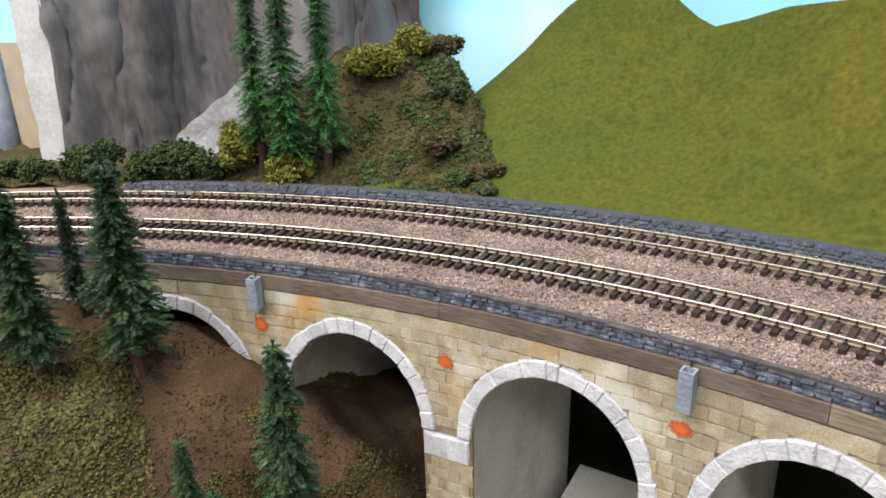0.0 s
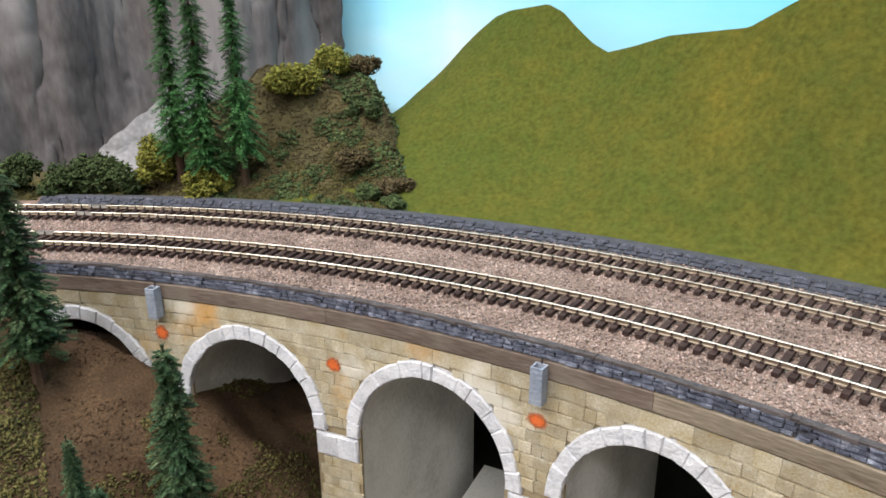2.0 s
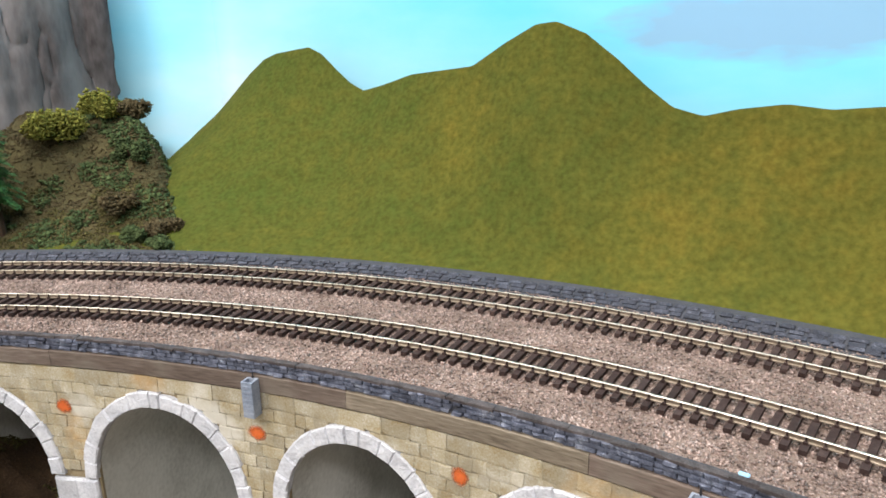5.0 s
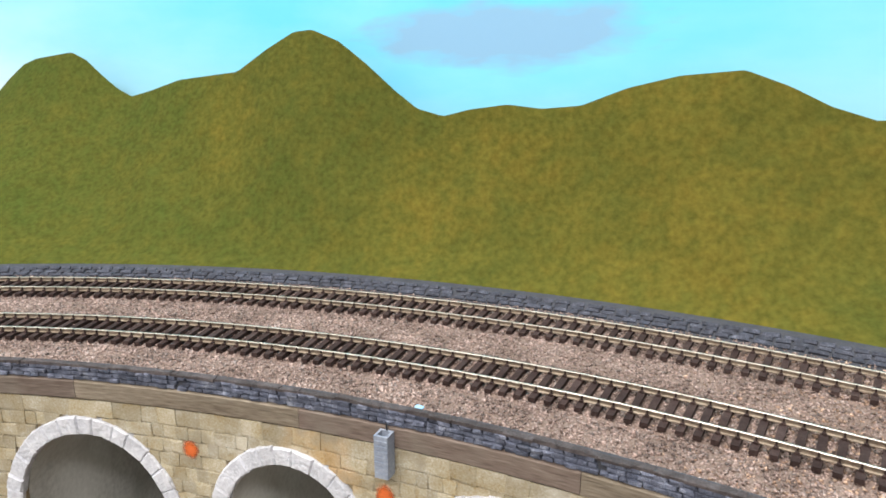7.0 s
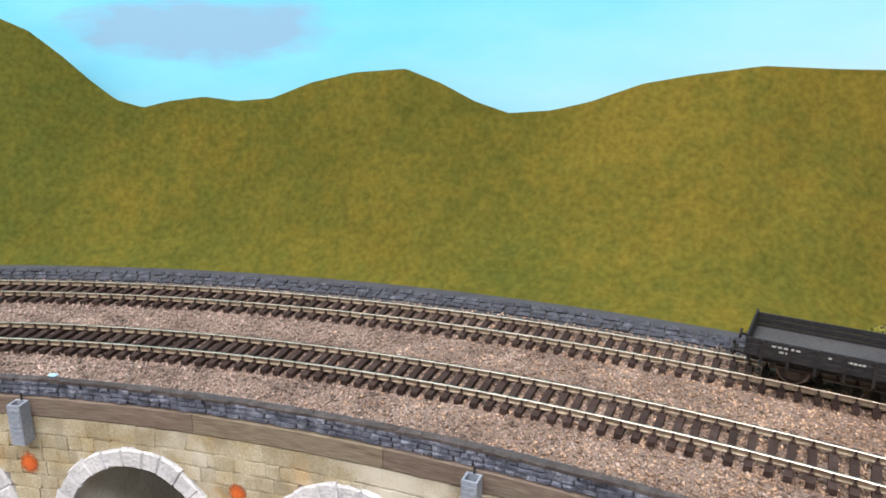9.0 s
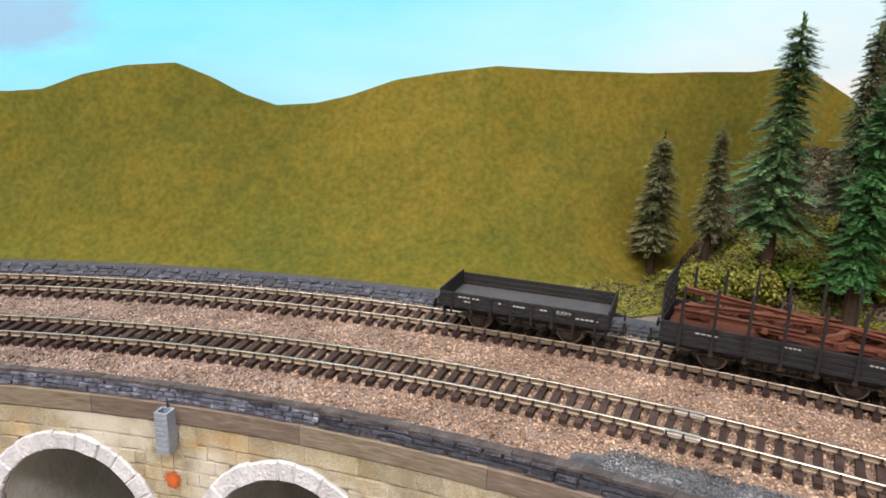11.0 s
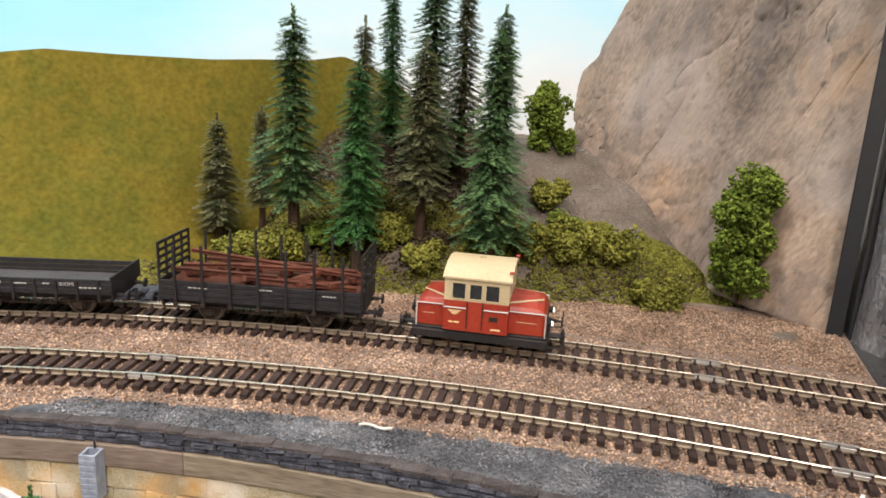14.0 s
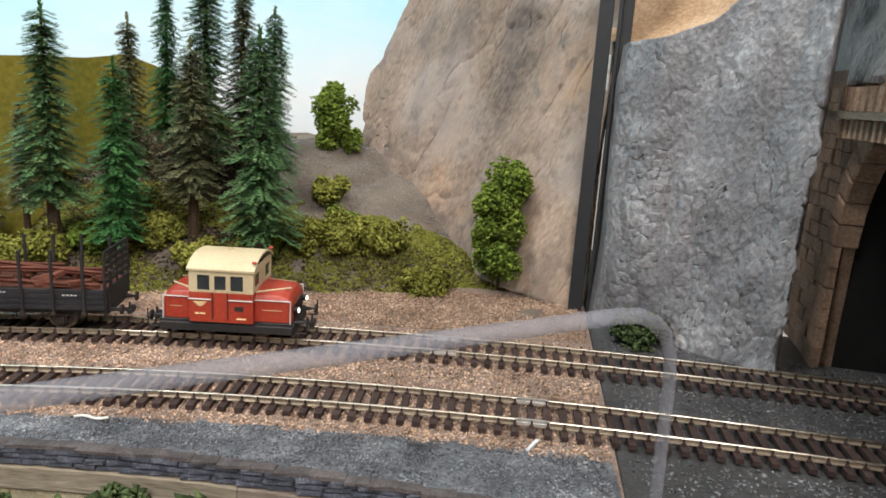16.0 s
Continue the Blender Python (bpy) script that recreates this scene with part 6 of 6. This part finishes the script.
    zs = [0.0320 + 0.0046 * (1 - abs(y / 0.0163) ** 2.4) for y in ys]
    rows = [[(x, y, z) for y, z in zip(ys, zs)] + [(x, y, z - 0.0008) for y, z in zip(ys[::-1], zs[::-1])] for x in (-0.0152, 0.0120)]
    n = 2 * k
    roof = Solid().add(rows[0] + rows[1], [(j, (j + 1) % n, n + (j + 1) % n, n + j) for j in range(n)] + [tuple(range(n - 1, -1, -1)), tuple(range(n, 2 * n))])
    r = part("roof", roof.mesh("roof", M["cream"]), e, "cream arched roof")
    part("roof_vent", Solid().tube((-0.002, 0, 0.0364), (-0.002, 0, 0.0372), 0.0012, 12).mesh("roof_vent", M["cream"]), r)
    for x, side in ((0.0118, -1), (0.0118, 1)):
        part("roof_lamp", Solid().tube((x - 0.0012, side * 0.0140, 0.0350), (x + 0.0004, side * 0.0140, 0.0350), 0.0006, 10).mesh("roof_lamp", M["check"]), r, "small red roof lamp")
    for side in (-1, 1):
        hl = part("headlamp", Solid().tube((0.0252, side * 0.0088, 0.0146), (0.0282, side * 0.0088, 0.0146), 0.0013, 14).mesh("headlamp", M["chassis"]), e, "lit headlamp")
        part("bulb", Solid().tube((0.0282, side * 0.0088, 0.0146), (0.0287, side * 0.0088, 0.0146), 0.0011, 14, 0.0008).mesh("bulb", M["lamp"]), hl, "glowing white lamp")
    buffers(e, 0.0272, 0.0095, 1)
    buffers(e, -0.0272, 0.0095, -1)
    for sgn in (-1, 1):
        for side in (-1, 1):
            st = Solid()
            st.tube((sgn * 0.0285, side * 0.0125, 0.0058), (sgn * 0.0325, side * 0.0125, 0.0058), 0.0003, 6).tube((sgn * 0.0325, side * 0.0125, 0.0058), (sgn * 0.0325, side * 0.0125, 0.0130), 0.0003, 6).tube((sgn * 0.0270, side * 0.0125, 0.0058), (sgn * 0.0285, side * 0.0125, 0.0058), 0.0003, 6)
            part("end_rail", st.mesh("end_rail", M["chassis"]), e)
    for x in (-0.0115, 0.0125):
        wheelset(e, x, 0.0048, "dark wheel with bright rim", 0.002)
    return e


def underframe(e, half, axles, r=0.0052):
    s = Solid()
    for side in (-1, 1):
        s.box(-half, half, side * 0.0105 - 0.0006, side * 0.0105 + 0.0006, 0.0082, 0.0108)
    s.box(-half, -half + 0.0012, -0.0135, 0.0135, 0.0078, 0.0112).box(half - 0.0012, half, -0.0135, 0.0135, 0.0078, 0.0112)
    part("underframe", s.mesh("underframe", M["chassis"], 0.0002), e, "black underframe")
    for x in axles:
        wheelset(e, x, r)
        for side in (-1, 1):
            a = Solid().box(x - 0.0026, x - 0.0018, side * 0.0105 - 0.0003, side * 0.0105 + 0.0003, 0.0040, 0.0085).box(x + 0.0018, x + 0.0026, side * 0.0105 - 0.0003, side * 0.0105 + 0.0003, 0.0040, 0.0085)
            a.box(x - 0.0018, x + 0.0018, side * 0.0108 - 0.0009, side * 0.0108 + 0.0009, 0.0038, 0.0068)
            a.box(x - 0.0075, x + 0.0075, side * 0.0108 - 0.0004, side * 0.0108 + 0.0004, 0.0070, 0.0078)
            part("axle_box", a.mesh("axle_box", M["rustdark"]), e, "rusty axle box with leaf spring")
    b = Solid().box(-0.010, 0.010, -0.0095, -0.0090, 0.0050, 0.0056).tube((-0.006, -0.009, 0.0050), (-0.006, -0.009, 0.0085), 0.0003, 6).tube((0.006, -0.009, 0.0050), (0.006, -0.009, 0.0085), 0.0003, 6)
    part("brake_rod", b.mesh("brake_rod", M["rustdark"]), e)
    buffers(e, half, 0.0098, 1)
    buffers(e, -half, 0.0098, -1)


def side_planks(e, half, y, z0, z1, rows, thick=0.0008):
    h = (z1 - z0) / rows
    for k in range(rows):
        part("plank", Solid().box(-half, half, min(y, y + thick), max(y, y + thick), z0 + k * h + 0.00012, z0 + (k + 1) * h - 0.00012).mesh("plank", M["wagon"], 0.00012), e)


def stake_wagon(m):
    e = thing("stake_wagon", "black stake wagon loaded with rusty steel scrap", "railway wagon", m=m)
    half = 0.0424
    part("floor", Solid().box(-half, half, -0.0142, 0.0142, 0.0108, 0.0116).mesh("floor", M["wagon"]), e)
    underframe(e, half, (-0.0235, 0.0235))
    for y in (-0.0150, 0.0142):
        side_planks(e, half, y, 0.0108, 0.0195, 4)
    for k in range(7):
        x = -0.0354 + 0.0117 * k
        for side in (-1, 1):
            part("stake", Solid().box(x - 0.00055, x + 0.00055, side * 0.0156 - 0.0005, side * 0.0156 + 0.0005, 0.0085, 0.0345 + 0.0006 * ((k * 7) % 3)).mesh("stake", M["chassis"], 0.00015), e, "tall black stake")
            part("stake_strap", Solid().box(x - 0.0008, x + 0.0008, side * 0.0158 - 0.0006, side * 0.0158 + 0.0006, 0.0090, 0.0102).mesh("stake_strap", M["rustdark"]), e)
    for x in (-half - 0.0002, half + 0.0002):
        gate = part("end_gate", mesh("end_gate", *box_data(x - 0.0004, x + 0.0004, -0.0142, 0.0142, 0.0110, 0.0195), M["chassis"]), e, "slatted black end gate")
        for y in (-0.0142, -0.0072, 0.0, 0.0072, 0.0142):
            part("upright", mesh("upright", *box_data(x - 0.0004, x + 0.0004, y - 0.0005, y + 0.0005, 0.0195, 0.0350), M["chassis"]), gate)
        for k in range(5):
            z = 0.0215 + 0.0031 * k
            part("slat", mesh("slat", *box_data(x - 0.0003, x + 0.0003, -0.0136, 0.0136, z, z + 0.0013), M["chassis"]), gate)
    part("brake_lever", Solid().tube((half + 0.001, -0.0120, 0.0100), (half + 0.0022, -0.0135, 0.0275), 0.0004, 6).tube((half + 0.0022, -0.0135, 0.0275), (half + 0.004, -0.0150, 0.0275), 0.0006, 6).mesh("brake_lever", M["chassis"]), e)
    for x0, x1, z in ((-0.0300, -0.0215, 0.0165), (0.0000, 0.0058, 0.0176), (0.0265, 0.0325, 0.0168)):
        n = 4
        for k in range(n):
            a = x0 + (x1 - x0) * k / n
            bar("lettering", a, a + (x1 - x0) / n * 0.72, z, z + 0.0005, -0.01505, M["letter"], e, "faded white lettering")
    return e


def scrap_load(m):
    """Rusty beams and pieces lying in the wagon."""
    e = thing("scrap_load", "heap of rusty brown steel beams and offcuts", "scrap load", m=m)
    r = np.random.default_rng(91)
    part("load_bed", Solid().box(-0.0405, 0.0405, -0.0138, 0.0138, 0.0118, 0.0180).mesh("load_bed", M["rust"]), e)
    for k in range(26):
        ln = float(r.uniform(0.004, 0.009))
        x, y = float(r.uniform(-0.036, 0.036)), float(r.uniform(-0.0115, 0.0115))
        s = Solid().box(-ln / 2, ln / 2, -0.0012, 0.0012, -0.0012, 0.0012)
        part("offcut", s.mesh("offcut", M["rust"], 0.0002), e, "", pose(x, y, 0.0192 + float(r.uniform(0, 0.0026)), float(r.uniform(-25, 25)), float(r.uniform(-15, 15)), float(r.uniform(0, 180))))
    for x0, y0, z0, x1, y1, z1 in ((-0.039, -0.0105, 0.0232, 0.006, -0.0095, 0.0222), (-0.006, -0.0110, 0.0215, 0.0395, -0.0112, 0.0200), (-0.039, 0.0095, 0.0262, 0.039, 0.0020, 0.0212), (-0.030, 0.0050, 0.0240, 0.018, 0.0105, 0.0226), (-0.012, -0.0020, 0.0238, 0.036, 0.0085, 0.0216), (-0.037, -0.0030, 0.0228, -0.005, 0.0030, 0.0232)):
        a, b = Vector((x0, y0, z0)), Vector((x1, y1, z1))
        d = b - a
        L = d.length
        s = Solid().box(0, L, -0.0011, 0.0011, -0.0008, -0.0004).box(0, L, -0.0011, 0.0011, 0.0004, 0.0008).box(0, L, -0.0003, 0.0003, -0.0004, 0.0004)
        q = d.to_track_quat("X", "Z").to_matrix().to_4x4()
        part("beam", s.mesh("beam", M["rust"]), e, "rusty I-beam", Matrix.Translation(a) @ q)
    return e


def word(text, size, m, parent, material, name="lettering", label=""):
    c = bpy.data.curves.new(name, "FONT")
    c.body, c.size, c.extrude, c.align_x = text, size, 0.0001, "CENTER"
    ob = bpy.data.objects.new(name, c)
    scene.collection.objects.link(ob)
    me = bpy.data.meshes.new_from_object(ob)
    bpy.data.objects.remove(ob)
    me.materials.clear()
    me.materials.append(material)
    return part(name, me, parent, label, m)


def flat_wagon(m):
    e = thing("flat_wagon", "empty black low-sided flat wagon", "railway wagon", m=m)
    half = 0.0348
    part("floor", Solid().box(-half, half, -0.0146, 0.0146, 0.0112, 0.0122).mesh("floor", M["tray"]), e, "dusty grey floor")
    underframe(e, half, (-0.0195, 0.0195))
    for y, t in ((-0.0154, 0.0008), (0.0146, 0.0008)):
        side_planks(e, half, y, 0.0112, 0.0180, 3, t)
    for x in (-half - 0.0008, half):
        part("end_board", Solid().box(x, x + 0.0008, -0.0154, 0.0154, 0.0112, 0.0192).mesh("end_board", M["wagon"], 0.00015), e)
    for k in range(8):
        x = -0.0300 + 0.0086 * k
        for side in (-1, 1):
            part("side_strap", Solid().box(x - 0.0005, x + 0.0005, side * 0.0157 - 0.0003, side * 0.0157 + 0.0003, 0.0085, 0.0176).mesh("side_strap", M["chassis"]), e)
    for x0, x1, z, n in ((-0.0270, -0.0175, 0.0160, 5), (-0.0245, -0.0205, 0.0143, 2), (-0.0095, -0.0082, 0.0156, 1), (-0.0045, 0.0018, 0.0154, 5), (0.0080, 0.0110, 0.0156, 2), (0.0225, 0.0318, 0.0142, 5)):
        for k in range(n):
            a = x0 + (x1 - x0) * k / n
            bar("lettering", a, a + (x1 - x0) / n * 0.72, z, z + 0.0006, -0.0158, M["letter"], e, "white lettering")
    word("SUOMI", 0.0020, pose(0.0175, -0.0158, 0.0152, 90, 0, 0), e, M["letter"], label="white lettering")
    return e


TRAIN = 0.272
locomotive(stand(TRAIN, SEP, -0.002))
stake_wagon(stand(TRAIN - 0.0866, SEP, -0.001))
scrap_load(stand(TRAIN - 0.0866, SEP, -0.001))
flat_wagon(stand(TRAIN - 0.1787, SEP, -0.001))

# ---- acrylic guard before the layout ----
def frosted():
    m = bpy.data.materials.new("frosted_acrylic_edge")
    m.use_nodes = True
    n, l = m.node_tree.nodes, m.node_tree.links
    b = n["Principled BSDF"]
    b.inputs["Base Color"].default_value, b.inputs["Roughness"].default_value = (0.20, 0.20, 0.235, 1), 0.6
    b.inputs["Alpha"].default_value = 0.36
    return m


M["acrylic"] = frosted()
guard = thing("acrylic_guard", "clear acrylic guard with frosted grey edges", "guard rail")
ca, cb = Vector((0.268, -0.2185, 0.0775)), Vector((0.1875, -0.1678, 0.0770))
edge_pts = [cb, ca + (cb - ca).normalized() * 0.010]
for k in range(1, 6):
    t = k / 5
    p0, p1, p2 = edge_pts[1], ca, ca + Vector((0.0006, -0.0004, -0.010))
    edge_pts.append((1 - t) ** 2 * p0 + 2 * t * (1 - t) * p1 + t * t * p2)
edge_pts.append(ca + Vector((0.004, -0.002, -0.10)))


def pipe(name, pts, r, material, k=10):
    v, f = [], []
    for i, p in enumerate(pts):
        d = (pts[min(i + 1, len(pts) - 1)] - pts[max(i - 1, 0)]).normalized()
        q = d.to_track_quat("Z", "Y").to_matrix()
        v += [p + q @ Vector((r * math.cos(2 * math.pi * j / k), r * math.sin(2 * math.pi * j / k), 0)) for j in range(k)]
    f = [(i * k + j, i * k + (j + 1) % k, (i + 1) * k + (j + 1) % k, (i + 1) * k + j) for i in range(len(pts) - 1) for j in range(k)]
    return mesh(name, v, f, material, True)


part("top_edge", pipe("top_edge", edge_pts[:5], 0.0011, M["acrylic"]), guard, "frosted top edge")
part("side_edge", pipe("side_edge", edge_pts[4:], 0.0009, M["acrylic"]), guard, "frosted side edge")

# ---- small things lying about ----
r_ = np.random.default_rng(95)
bits = [Vector(at(0.243 + 0.0022 * k, -0.0245 + 0.0009 * math.sin(k * 1.3), -0.0026)) for k in range(6)]
thing("plaster_scrap", "thin white scrap lying by the ballast", "debris", data=pipe("plaster_scrap", bits, 0.0005, M["vault"], 6))
thing("white_pin", "short white strip lying on the ballast", "debris", data=Solid().box(-0.0005, 0.0005, -0.004, 0.004, -0.0040, -0.0032).mesh("white_pin", M["white"]), m=stand(0.392, -0.0187, 0.0, -25))
thing("blue_chip", "pale blue paint chip on the parapet", "debris", data=Solid().box(-0.0014, 0.0014, -0.0008, 0.0008, -0.0003, 0.0005).mesh("blue_chip", mat("pale_blue", [(0.25, 0.5, 0.75), (0.4, 0.65, 0.85)], 0.6), 0.0003), m=stand(-0.1605, -0.0535, 0.0083))
thing("white_bead", "tiny white bead stuck on the hillside", "debris", data=grains("white_bead", np.array([[0.1505, 0.3225, 0.0485]]), 0.0012, M["white"], 3))
